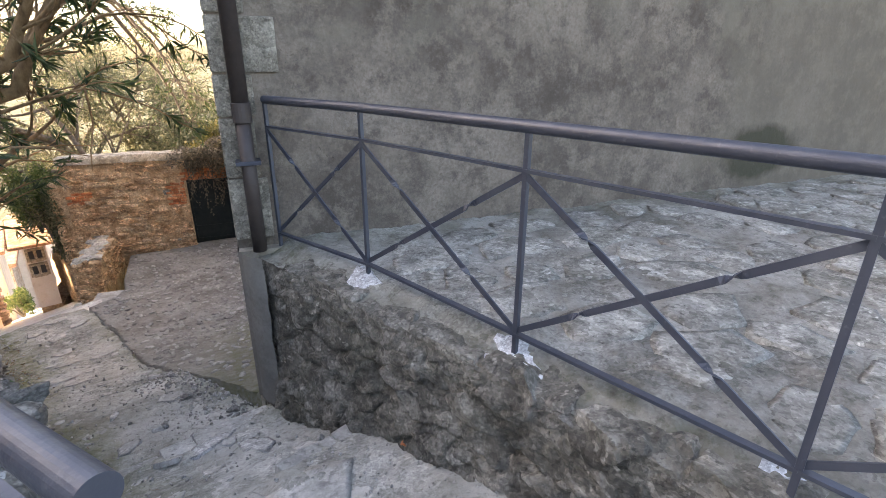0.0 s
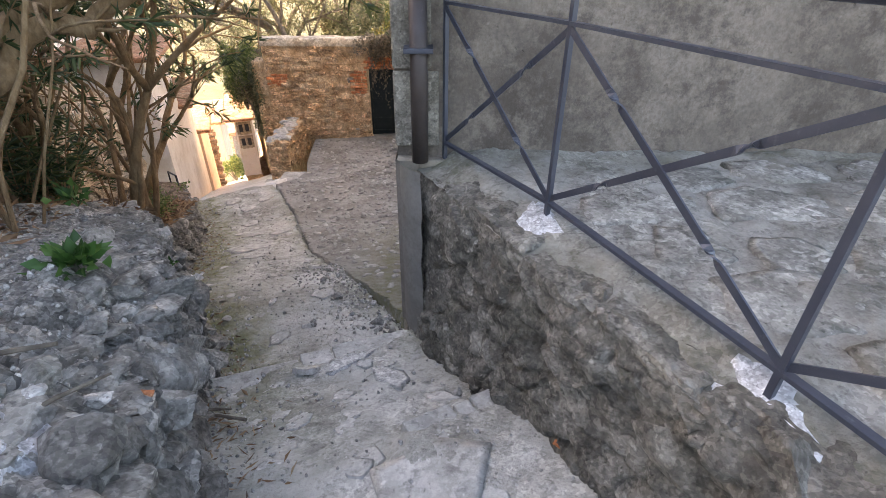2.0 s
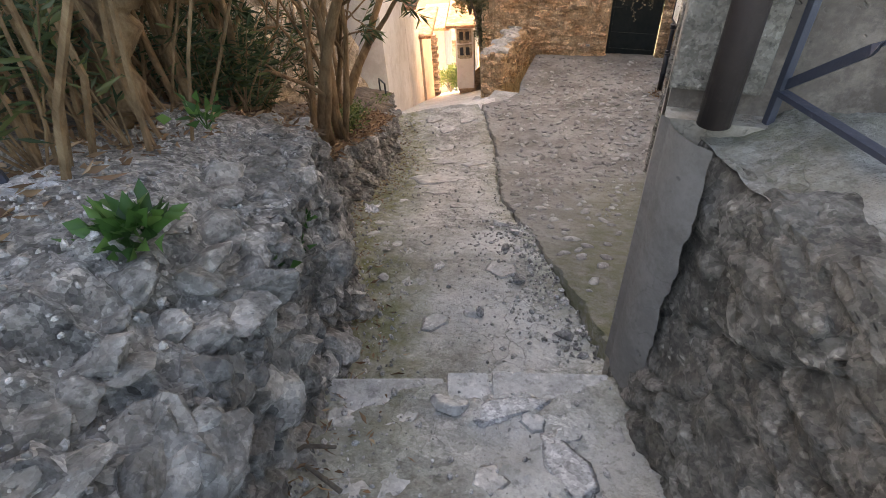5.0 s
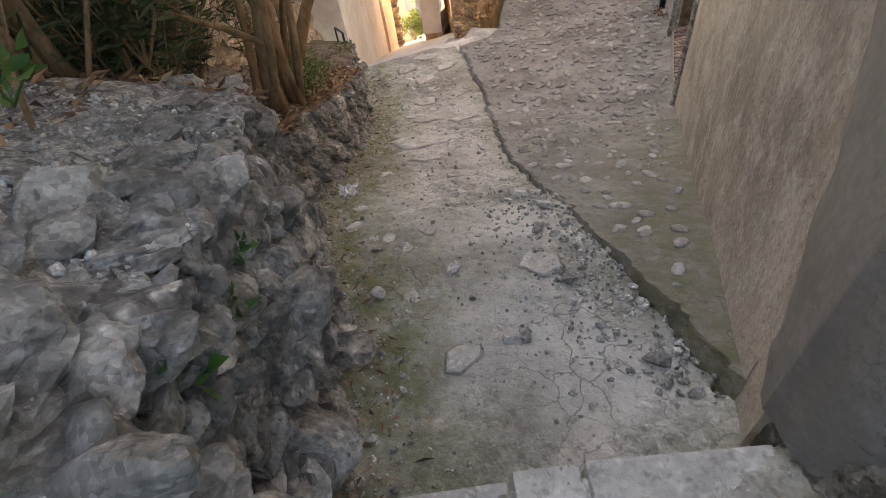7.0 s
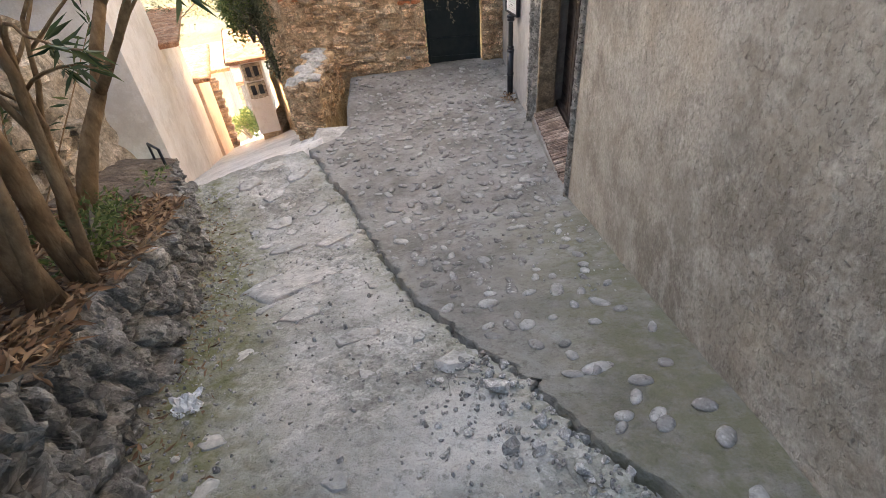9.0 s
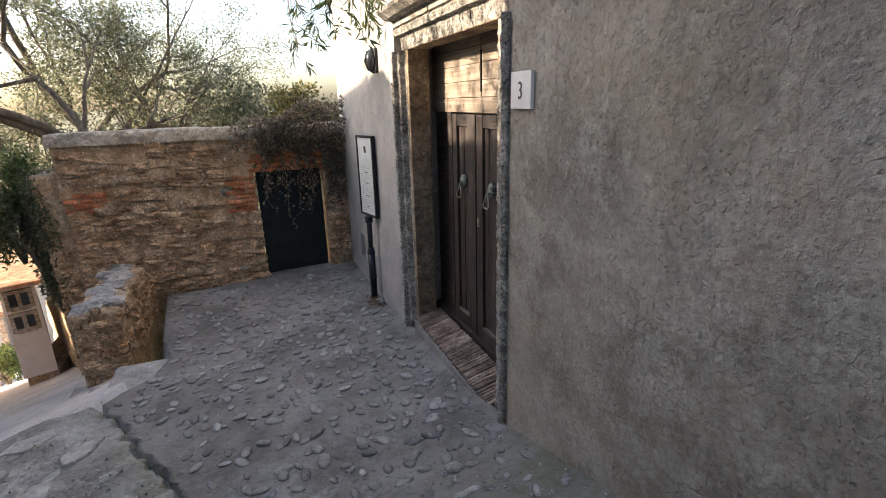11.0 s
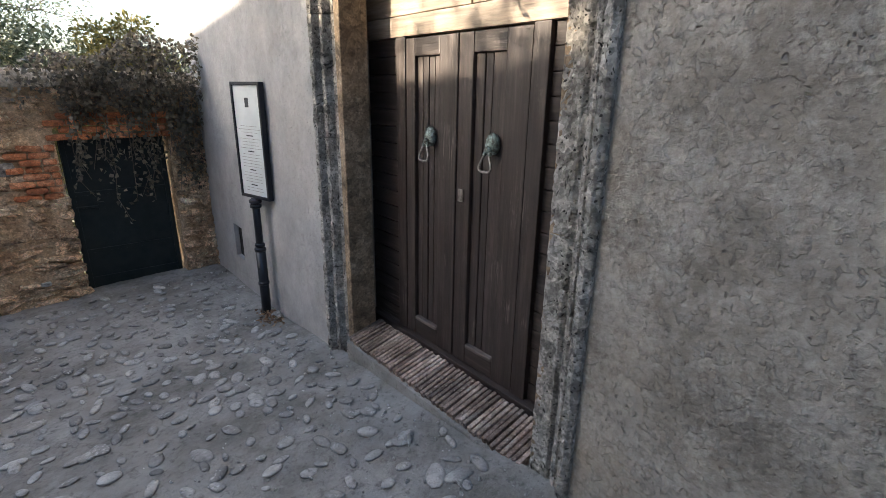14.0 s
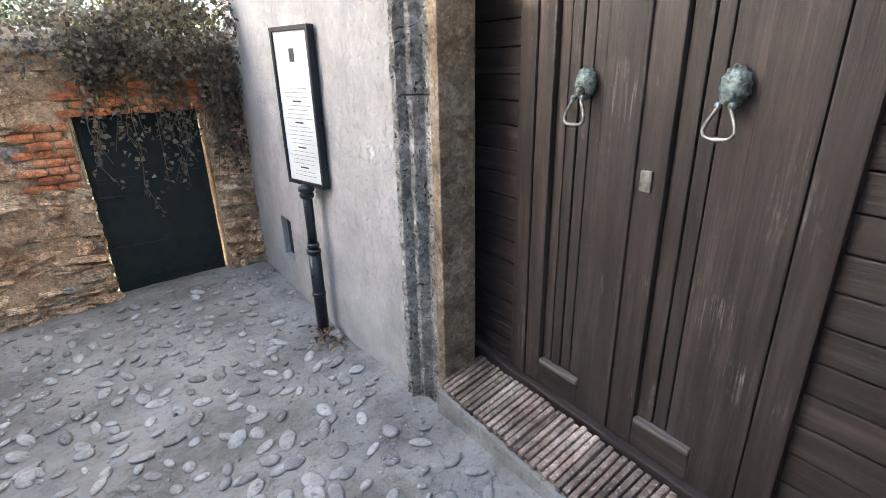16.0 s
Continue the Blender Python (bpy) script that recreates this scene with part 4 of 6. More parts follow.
def knocker(y, z):
    k = thing("door_knocker", "verdigris bronze door knocker with a twisted pull ring", "door knocker", "knockers on the double door", at=(0.33, y, z))
    bm = bmesh.new()
    bmesh.ops.create_uvsphere(bm, u_segments=32, v_segments=14, radius=1.0)
    for v in bm.verts:
        a = math.atan2(v.co.z, v.co.y)
        ridge = 1 + 0.07 * math.cos(a * 13) * (abs(v.co.x) < 0.85)
        v.co = Vector((v.co.x * 0.032, v.co.y * 0.040 * ridge, v.co.z * (0.058 if v.co.z > 0 else 0.048) * ridge))
    part("rosette", bm, BRONZE, k, "", True)
    bm = bmesh.new()
    bmesh.ops.create_uvsphere(bm, u_segments=14, v_segments=10, radius=0.02)
    bmesh.ops.translate(bm, vec=(-0.028, 0, -0.022), verts=bm.verts)
    part("boss", bm, BRONZE, k, "", True)
    for s in (-1, 1):
        bm = bmesh.new()
        bmesh.ops.create_uvsphere(bm, u_segments=10, v_segments=8, radius=0.011)
        bmesh.ops.translate(bm, vec=(-0.036, 0.018 * s, -0.042), verts=bm.verts)
        part("hinge", bm, BRONZE, k, "", True)
    half = [(0.017, -0.046), (0.022, -0.058), (0.031, -0.075), (0.039, -0.093), (0.042, -0.108), (0.037, -0.119), (0.027, -0.125), (0.014, -0.127)]
    line = [(-y1, z1) for y1, z1 in half] + [(0.0, -0.128)] + half[::-1]
    pts = [(-0.040 - 0.16 * (-0.046 - z1), y1, z1) for y1, z1 in line]
    rad = [0.0056 + 0.0006 * (i % 2) + (0.0035 if i == 8 else 0) for i in range(len(line))]
    part("ring", tube(bmesh.new(), pts, rad, 8), RING_METAL, k, "worn pale metal pull ring", True)
    return k


kn = knocker(4.91, -0.665)
copy_thing(kn, pose(0.33, 4.42, -0.665))

sill = thing("door_sill", "door sill of worn thin bricks set on edge", "door sill")
bar = boxed(-0.13, 0.13, -0.0118, 0.0118, -0.05, 0.05, 0.005)
sill_mesh = part("brick", bar, SILL_BRICK, sill)
sill_red = part("brick", boxed(-0.13, 0.13, -0.0118, 0.0118, -0.05, 0.05, 0.006), SILL_BRICK, sill)
rng = random.Random(5)
N_SILL = 48
for k in range(N_SILL):
    y = 3.85 + (k + 0.5) * (1.60 / N_SILL) * 0.965
    m = pose(0.15 + rng.uniform(-0.006, 0.006), y, -2.03 + rng.uniform(-0.004, 0.004), rng.uniform(-2, 2), -14 + rng.uniform(-1, 1), rng.uniform(-1, 1))
    if k == 0:
        sill_mesh.matrix_basis = m
    elif k == 3:
        sill_red.matrix_basis = m
    else:
        share("brick", sill_mesh.data, sill, m)
part("bed", boxed(0.0, 0.30, 3.835, 5.395, -2.35, -2.045, 0.01, Matrix.Translation((0, 0, 0))), COURT_MAT, sill, "grey mortar bed under the sill")

tile = thing("house_number", "white enamel house number tile with the figure 3", "house number")
part("plate", boxed(-0.022, -0.002, 3.345, 3.535, -0.082, 0.092, 0.004), TILE_WHITE, tile)
fc = bpy.data.curves.new("figure", "FONT")
fc.body, fc.size, fc.extrude, fc.align_x, fc.align_y = "3", 0.115, 0.001, "CENTER", "CENTER"
fig = new("figure", fc)
dg = bpy.context.evaluated_depsgraph_get()
fig_mesh = bpy.data.meshes.new_from_object(fig.evaluated_get(dg))
bpy.data.objects.remove(fig)
fig_mesh.materials.clear()
fig_mesh.materials.append(INK)
fig_mesh.transform(Matrix(((0, 0, -1, -0.0235), (-1, 0, 0, 3.44), (0, 1, 0, 0.0), (0, 0, 0, 1))) @ Matrix.Diagonal((0.8, 1, 1, 1)))
share("figure", fig_mesh, tile, Matrix())

lamp = thing("wall_lamp", "small dark oval bulkhead lamp on the house wall", "wall lamp")
bm = bmesh.new()
bmesh.ops.create_uvsphere(bm, u_segments=20, v_segments=12, radius=1)
bmesh.ops.transform(bm, matrix=Matrix.Translation((-0.05, 6.24, 0.35)) @ Matrix.Diagonal((0.055, 0.07, 0.10, 1)), verts=bm.verts)
part("dome", bm, GLASS, lamp, "", True)
part("base_plate", boxed(-0.03, -0.001, 6.16, 6.32, 0.235, 0.465, 0.012), BLACK_METAL, lamp)
part("guard", tube(bmesh.new(), [(-0.03, 6.24, 0.46), (-0.085, 6.24, 0.43), (-0.112, 6.24, 0.35), (-0.085, 6.24, 0.27), (-0.03, 6.24, 0.24)], [0.008] * 5, 8), BLACK_METAL, lamp)

# corner quoins behind the downpipe
corner = thing("corner_quoins", "dressed grey corner blocks of the house", "quoins")
for k, (z0, z1, wd) in enumerate(((0.36, 0.78, 0.24), (0.785, 1.165, 0.20), (1.17, 1.425, 0.22), (1.43, 1.755, 0.385), (1.76, 2.10, 0.22), (2.105, 2.5, 0.36), (2.505, 2.9, 0.22))):
    bm = boxed(-0.008, wd, 0.058, 0.2, z0 + 0.004, z1 - 0.004, 0.014)
    part("block", bm, QUOIN, corner)

pipe = thing("downpipe", "brown cast iron rainwater downpipe at the house corner", "downpipe")
part("lower_pipe", tube(bmesh.new(), [(0.135, -0.01, 0.30), (0.135, -0.01, 1.20)], [0.046, 0.046], 20), PIPE_METAL, pipe, "", True)
part("socket", tube(bmesh.new(), [(0.135, -0.01, 1.14), (0.135, -0.01, 1.145), (0.135, -0.01, 1.26), (0.135, -0.01, 1.265)], [0.047, 0.058, 0.058, 0.047], 20), PIPE_METAL, pipe)
part("upper_pipe", tube(bmesh.new(), [(0.135, -0.01, 1.20), (0.135, -0.01, 4.58)], [0.05, 0.05], 20), PIPE_METAL, pipe, "", True)
part("bracket", boxed(0.06, 0.21, -0.065, 0.07, 0.885, 0.91, 0.004), RAIL_METAL, pipe)

# ---- railings ----


def strap(bm, p, q, wide, thick, flat_normal, twists=()):
    """A flat bar from p to q with half-turn twists at the given shares of its length."""
    p, q = Vector(p), Vector(q)
    d = (q - p).normalized()
    nrm = (Vector(flat_normal) - d * d.dot(Vector(flat_normal))).normalized()
    side = d.cross(nrm)
    total = (q - p).length
    at = [0.0, 1.0]
    for t in twists:
        at += [t + (i / 6 - 0.5) * 0.11 / total * 1.0 for i in range(7)]
    rings = []
    for s in sorted(at):
        a = sum(math.pi * smooth(t - 0.055 / total, t + 0.055 / total, s) for t in twists)
        u, v = side * math.cos(a) + nrm * math.sin(a), nrm * math.cos(a) - side * math.sin(a)
        c = p + (q - p) * s
        rings.append([bm.verts.new(c + u * wide / 2 * e + v * thick / 2 * f) for e, f in ((1, 1), (-1, 1), (-1, -1), (1, -1))])
    for a, b in zip(rings, rings[1:]):
        for k in range(4):
            bm.faces.new((a[k], a[(k + 1) % 4], b[(k + 1) % 4], b[k]))
    bm.faces.new(rings[0][::-1]), bm.faces.new(rings[-1])
    return bm


def railing(label, spots, base, top, start=None):
    rail = thing("railing", label, "railing", "painted railings beside the path")
    spots = [Vector((x, y, 0)) for x, y in spots]
    line = [Vector((*start, 0))] + spots if start else list(spots)
    for p, q in zip(spots, spots[1:] + [spots[-1] * 2 - spots[-2]]):
        ang = math.degrees(math.atan2(q.y - p.y, q.x - p.x))
        part("post", boxed(-0.011, 0.011, -0.011, 0.011, base - 0.05, top - 0.02, 0.002, pose(p.x, p.y, 0, 0, 0, ang)), RAIL_METAL, rail)
    part("handrail", tube(bmesh.new(), [Vector((p.x, p.y, top)) for p in line], [0.0255] * len(line), 30), RAIL_METAL, rail, "smooth round handrail tube")
    for p, q in zip(line, line[1:]):
        way = (q - p).normalized()
        across = Vector((-way.y, way.x, 0))
        for z in (top - 0.165, base + 0.065):
            part("rail", strap(bmesh.new(), (p.x, p.y, z), (q.x, q.y, z), 0.014, 0.030, across), RAIL_METAL, rail)
        if p in spots:
            lo, hi = base + 0.08, top - 0.18
            for za, zb, o in ((lo, hi, 0.005), (hi, lo, -0.005)):
                part("diagonal", strap(bmesh.new(), Vector((p.x, p.y, za)) + across * o, Vector((q.x, q.y, zb)) + across * o, 0.026, 0.007, across, (0.27, 0.73)), RAIL_METAL, rail, "flat bar with two twists")
    return rail


RAIL_SPOTS = [(0.275, 0.035), (0.712, -0.730), (1.127, -1.737), (1.515, -2.705), (1.92, -3.68), (2.32, -4.66)]
railing("grey painted steel railing with crossed bars on the terrace edge", RAIL_SPOTS, 0.33, 1.275)
LEFT_SPOTS = [(-0.91, -1.845), (-1.93, -0.87)]
railing("grey painted steel railing on the bank with an open tube end", LEFT_SPOTS, 0.22, 1.09, start=(-0.035, -2.885))


def bank_top(x, y):
    return bank_point(math.sqrt(max(0.0, bank_face(1.0, y)[0] - x) / 5.5), y)[2]


def pad(x, y, z, size, seed):
    rs = random.Random(seed)
    bm = bmesh.new()
    k = 26
    lobes = [0.75 + 0.5 * noise.noise(Vector((math.cos(2 * math.pi * i / k) * 1.6, math.sin(2 * math.pi * i / k) * 1.6, seed * 3.3))) + rs.uniform(-0.10, 0.10) for i in range(k)]
    rings = []
    for s, up in ((1.0, -0.012), (0.93, 0.001), (0.7, 0.004), (0.4, 0.007), (0.15, 0.012)):
        ring = []
        for i in range(k):
            a = 2 * math.pi * i / k
            px, py = x + size * 1.25 * s * lobes[i] * math.cos(a) * 0.8, y + size * 1.25 * s * lobes[i] * math.sin(a)
            if z is terrace_z:
                px = max(px, rim_x(py) + 0.01 + 0.04 * s)
            ring.append(bm.verts.new((px, py, z(px, py) + up + 0.003 * rs.uniform(-1, 1))))
        rings.append(ring)
    for a, b in zip(rings, rings[1:]):
        for i in range(k):
            bm.faces.new((a[i], a[(i + 1) % k], b[(i + 1) % k], b[i]))
    bm.faces.new(rings[-1])
    ob = part("mortar_pad", bm, PAD, None, "", True)
    return tagged(ob, "fresh white mortar pad round a railing post", "mortar pad", "mortar pads under posts")


for k, (x, y) in enumerate(RAIL_SPOTS[1:5]):
    pad(x - 0.03, y - 0.02, terrace_z, (0.13, 0.16, 0.17, 0.16)[k], k)
pad(-0.90, -1.84, bank_top, 0.15, 9)
pad(-1.92, -0.87, bank_top, 0.17, 10)

# ---- notice on a post ----
sign = thing("notice_board", "black framed notice on a black iron post by the wall", "notice board")
board = pose(-0.075, 6.645, -0.82, 0, 0, 14)
part("panel", boxed(-0.012, 0.016, -0.175, 0.175, -0.43, 0.43, 0.003, board), PAPER, sign, "white printed notice sheet")
for a in ((-0.188, -0.165, -0.445, 0.445), (0.165, 0.188, -0.445, 0.445), (-0.165, 0.165, 0.42, 0.445), (-0.165, 0.165, -0.445, -0.42)):
    part("frame_bar", boxed(-0.022, 0.022, a[0], a[1], a[2], a[3], 0.003, board), BLACK_METAL, sign)
part("print_mark", boxed(-0.0145, -0.011, -0.025, 0.02, 0.26, 0.33, 0.001, board), INK, sign)
rng = random.Random(8)
for k in range(22):
    z = 0.12 - k * 0.024
    if k in (3, 8, 14, 19):
        part("print_line", boxed(-0.0145, -0.011, -0.04, 0.04, z - 0.004, z + 0.004, 0, board), INK, sign)
    else:
        w = rng.uniform(0.10, 0.14)
        part("print_line", boxed(-0.0142, -0.0112, -w, w, z - 0.0012, z + 0.0012, 0, board), RING_METAL, sign)
part("post", tube(bmesh.new(), [(-0.09, 6.66, -2.36), (-0.09, 6.66, -1.70)], [0.040, 0.040], 16), BLACK_METAL, sign, "", True)
part("post_top", tube(bmesh.new(), [(-0.09, 6.66, -1.70), (-0.09, 6.66, -1.26)], [0.030, 0.030], 16), BLACK_METAL, sign, "", True)
for z, r in ((-2.00, 0.046), (-1.70, 0.047), (-1.66, 0.04), (-1.33, 0.045), (-1.29, 0.05), (-2.33, 0.052)):
    part("collar", tube(bmesh.new(), [(-0.09, 6.66, z - 0.018), (-0.09, 6.66, z - 0.01), (-0.09, 6.66, z + 0.01), (-0.09, 6.66, z + 0.018)], [r - 0.01, r, r, r - 0.01], 16), BLACK_METAL, sign)

# ---- gate wall at the end of the court ----
gate_wall = thing("garden_gate_wall", "ochre rubble and brick wall with a plastered coping", "wall", kind="structure")
core = bmesh.new()
slab(core, -3.42, -1.235, 8.36, 8.75, -3.6, -0.40)
slab(core, -0.325, -0.002, 8.36, 8.75, -2.6, -0.40)
slab(core, -1.235, -0.325, 8.36, 8.75, -0.77, -0.40)
part("core", core, OCHRE_MORTAR, gate_wall)


def coping_point(u, x):
    a = math.pi * u
    r = 0.15 + 0.02 * fbm(x * 2, u * 3, 5)
    return (x, 8.555 - (0.24 + 0.01 * fbm(x * 3, 1, 2)) * math.cos(a), -0.44 + 0.01 * fbm(x * 3, u, 8) + min(1, 1.6 * math.sin(a)) * r)


cop = sheet("coping", [i / 18 for i in range(19)], [-3.45 + i * 0.05 for i in range(70)], coping_point, COPING, gate_wall)
pier = thing("wall_pier", "dark stained rubble pier at the wall end", "pier", kind="structure")
part("core", boxed(-3.72, -3.425, 8.42, 8.9, -4.6, -0.75, 0.05), OCHRE_MORTAR, pier)
stub = thing("low_wall", "low ochre rubble wall with a ragged stone top", "wall", kind="structure")
bm = boxed(-3.12, -2.70, 6.72, 8.345, -3.7, -1.97, 0.03)
part("core", bm, OCHRE_MORTAR, stub)

gate = thing("garden_gate", "dark green sheet metal garden gate hung with ivy, ajar", "gate")
part("sheet", boxed(-1.215, -0.345, 8.52, 8.528, -2.42, -0.872), GATE_METAL, gate)
for a in ((-1.205, -1.165, -2.42, -0.87), (-0.392, -0.352, -2.42, -0.87)):
    part("stile", boxed(a[0], a[1], 8.505, 8.54, a[2], a[3], 0.004), GATE_METAL, gate)
for z in (-2.29, -2.0, -1.42, -0.89):
    part("rail", boxed(-1.17, -0.39, 8.508, 8.538, z - 0.018, z + 0.018, 0.004), GATE_METAL, gate)
part("bolt", tube(bmesh.new(), [(-1.18, 8.495, -1.55), (-0.95, 8.495, -1.55)], [0.010, 0.010], 8), GATE_METAL, gate)
part("hasp", boxed(-1.0, -0.95, 8.485, 8.51, -1.59, -1.51, 0.003), GATE_METAL, gate)

# ---- alley: side wall, steps, houses downhill ----


def alley_edge(y):
    return -2.3 - 0.36 * (y - 5.2)


tagged(sheet("alley_wall", [i / 12 for i in range(13)], [8.7 + i * 0.12 for i in range(50)], lambda u, y: (-3.72 - 0.41 * (y - 8.7) + 0.06 * fbm(y * 3, u * 4, 6), y, alley_z(alley_edge(y), y) - 0.2 + u * (1.9 - 0.05 * (y - 8.7))), OCHRE_MORTAR), "rubble side wall of the alley", "wall", kind="structure")
for k, (x0, x1, y0, y1, z1) in enumerate(((-2.74, -2.28, 5.86, 6.42, -2.44), (-2.98, -2.55, 5.72, 6.36, -2.58), (-3.25, -2.75, 5.9, 6.80, -2.76))):
    st = part("stone_step", boxed(x0, x1, y0, y1, z1 - 0.35, z1, 0.025), SLAB, None)
    tagged(st, "worn grey stone step down to the alley", "step", "steps to the alley")


def window(parent, m, w, h):
    win = part("window", boxed(-w / 2, w / 2, 0.0, 0.03, -h / 2, h / 2, 0, m), GLASS, parent)
    for a in ((-w / 2 - 0.06, -w / 2, -h / 2 - 0.06, h / 2 + 0.06), (w / 2, w / 2 + 0.06, -h / 2 - 0.06, h / 2 + 0.06), (-w / 2, w / 2, h / 2, h / 2 + 0.06), (-w / 2, w / 2, -h / 2 - 0.08, -h / 2), (-0.03, 0.03, -h / 2, h / 2)):
        part("frame", boxed(a[0], a[1], -0.05, 0.02, a[2], a[3], 0.005, m), COPING, win)


def house(label, p, q, deep, z0, z1, wall_mat, windows=(), tall_roof=0.35):
    """A house whose seen face runs from p to q; deep goes off to the left of p to q when positive."""
    p, q = Vector((*p, 0)), Vector((*q, 0))
    way = (q - p)
    ang = math.degrees(math.atan2(way.y, way.x))
    L = way.length
    h = thing("house", label, "house", "houses down the alley")
    m = pose(p.x, p.y, 0, 0, 0, ang)
    part("wall", boxed(0, L, min(0, deep), max(0, deep), z0, z1, 0, m), wall_mat, h)
    part("roof", boxed(-0.25, L + 0.25, min(0, deep) - 0.3, max(0, deep) + 0.3, z1, z1 + tall_roof, 0.06, m), ROOF_TILE, h)
    for s, z, w, t in windows:
        face = m @ pose(s, -0.001 if deep > 0 else 0.001, z, 0, 0, 0 if deep > 0 else 180)
        window(h, face, w, t)
    return h


house("tall pale plastered house along the alley", (-4.78, 6.25), (-5.45, 8.35), 1.5, -6, -0.35, LIME_WASH, (), 0.10)
house("pale plastered house stepping down beside the alley", (-5.50, 8.45), (-6.45, 10.9), 2.5, -8, -1.75, LIME_WASH, (), 0.10)
house("pinkish plastered house stepping down beside the alley", (-6.42, 11.0), (-7.30, 13.35), 2.5, -9, -3.15, PINK_WASH, (), 0.10)
house("pinkish plastered house across the alley bend", (-8.85, 15.9), (-8.10, 16.15), 3, -11, -4.5, PINK_WASH, (), 0.12)
house("orange plastered house closing the alley", (-12.3, 23.3), (-10.9, 23.7), 5, -14, -7.5, ORANGE_WASH, [(0.75, -8.05, 0.35, 0.4)], 0.2)
house("white plastered house at the bottom of the alley", (-12.6, 26.2), (-5.5, 27.0), 5, -14, -7.2, LIME_WASH, [(2.9, -8.4, 0.8, 1.0), (4.6, -8.4, 0.8, 1.0)])
house("white narrow house with two dark openings and a yellow base", (-5.36, 10.88), (-4.92, 11.04), 2.5, -4.45, -2.75, LIME_WASH, [(0.23, -3.02, 0.26, 0.22), (0.23, -3.42, 0.26, 0.22)], 0.06)
tagged(part("house_plinth", boxed(-5.38, -4.90, 11.02, 13.2, -6.5, -4.452, 0.01), OCHRE_MORTAR, None), "yellow plastered plinth of the narrow house", "plinth", kind="structure")
# added block, out of view: keeps the sun off path and court
house("unseen tall house added to shade the path and walls", (-6.6, -7.0), (-6.4, 5.9), 6, -2, 5.2, COPING)
# two more added blocks; their roofs set the shadow line on door and facade
house("plain house added beside the alley to shade the lower door", (-6.4, 6.2), (-6.80, 8.05), 6, -6, 2.12, LIME_WASH, (), 0.2)
house("taller house added beside the alley to shade the facade", (-6.86, 8.35), (-7.5, 11.3), 6, -6, 2.7, LIME_WASH, (), 0.2)
# stepped brick edge of the tan house
edge_house = thing("stepped_brick_pier", "stepped brick edge on a house corner", "brick pier")
b0 = part("brick", boxed(-0.13, 0.13, -0.10, 0.10, -0.045, 0.045, 0.008), SILL_BRICK, edge_house)
b0.matrix_basis = pose(-7.28, 13.42, -3.9, 0, 0, 20)
for k in range(1, 20):
    share("brick", b0.data, edge_house, pose(-7.28 + (0.05 if k % 2 else 0), 13.42, -3.9 - 0.125 * k, 0, 0, 20))
post = thing("iron_handrail", "short black iron handrail at the end of the bank wall", "handrail")
part("bar", tube(bmesh.new(), [(-4.12, 5.06, -2.62), (-4.16, 5.12, -1.98), (-4.42, 5.38, -2.02)], [0.016] * 3, 8), BLACK_METAL, post)
part("foot", tube(bmesh.new(), [(-4.44, 5.40, -2.62), (-4.42, 5.38, -2.02)], [0.014] * 2, 8), BLACK_METAL, post)

# ---- trees and shrubs ----


def tree(label, category, base, stems, leaf_mat, bark_mat, seed, per=26, leaf_len=0.13, leaf_wide=0.022, group="", name="tree", hang=0.3, spread=0.8, extra=(), clear=-9.0, puff=0.0):
    """stems: (way, length, radius, depth, forks, wildness, droop)."""
    rng = random.Random(seed)
    t = thing(name, label, category, group, at=(0, 0, 0))
    bm, tips = bmesh.new(), []
    for way, length, radius, depth, fork, wild, droop in stems:
        off = Vector((rng.uniform(-0.08, 0.08), rng.uniform(-0.08, 0.08), -0.12))
        grow(bm, Vector(base) + off, way, length, radius, depth, rng, tips, droop, fork, wild, 9)
    for pts, r0, r1, reach, count in extra:               # limbs that follow a line
        pts = [Vector(p) for p in pts]
        fine = []
        for i in range(len(pts) - 1):
            for k in range(4):
                s = k / 4
                fine.append(pts[i].lerp(pts[i + 1], s) + Vector((rng.gauss(0, 1), rng.gauss(0, 1), rng.gauss(0, 1))) * r0 * 0.3)
        fine.append(pts[-1])
        tube(bm, fine, [r0 + (r1 - r0) * i / (len(fine) - 1) for i in range(len(fine))], 9, 0.22)
        for k in range(count):
            i = rng.randint(len(fine) // 3, len(fine) - 1)
            d = (fine[-1] - fine[0]).normalized() + Vector((rng.gauss(0, 0.8), rng.gauss(0, 0.8), rng.gauss(0.25, 0.5)))
            grow(bm, fine[i], d, reach * rng.uniform(0.6, 1.2), max(0.006, r1 * 0.5), 1, rng, tips, 0.04, 3, 0.6, 5)
    part("trunk", bm, bark_mat, t, "", True)
    tips = [q for q in tips if q[1].z > clear or q[1].x < -2.2] or tips
    foliage("crown", tips, per, leaf_len, leaf_wide, leaf_mat, t, seed, spread, hang, puff)
    return t


OLE = "oleanders on the bank"
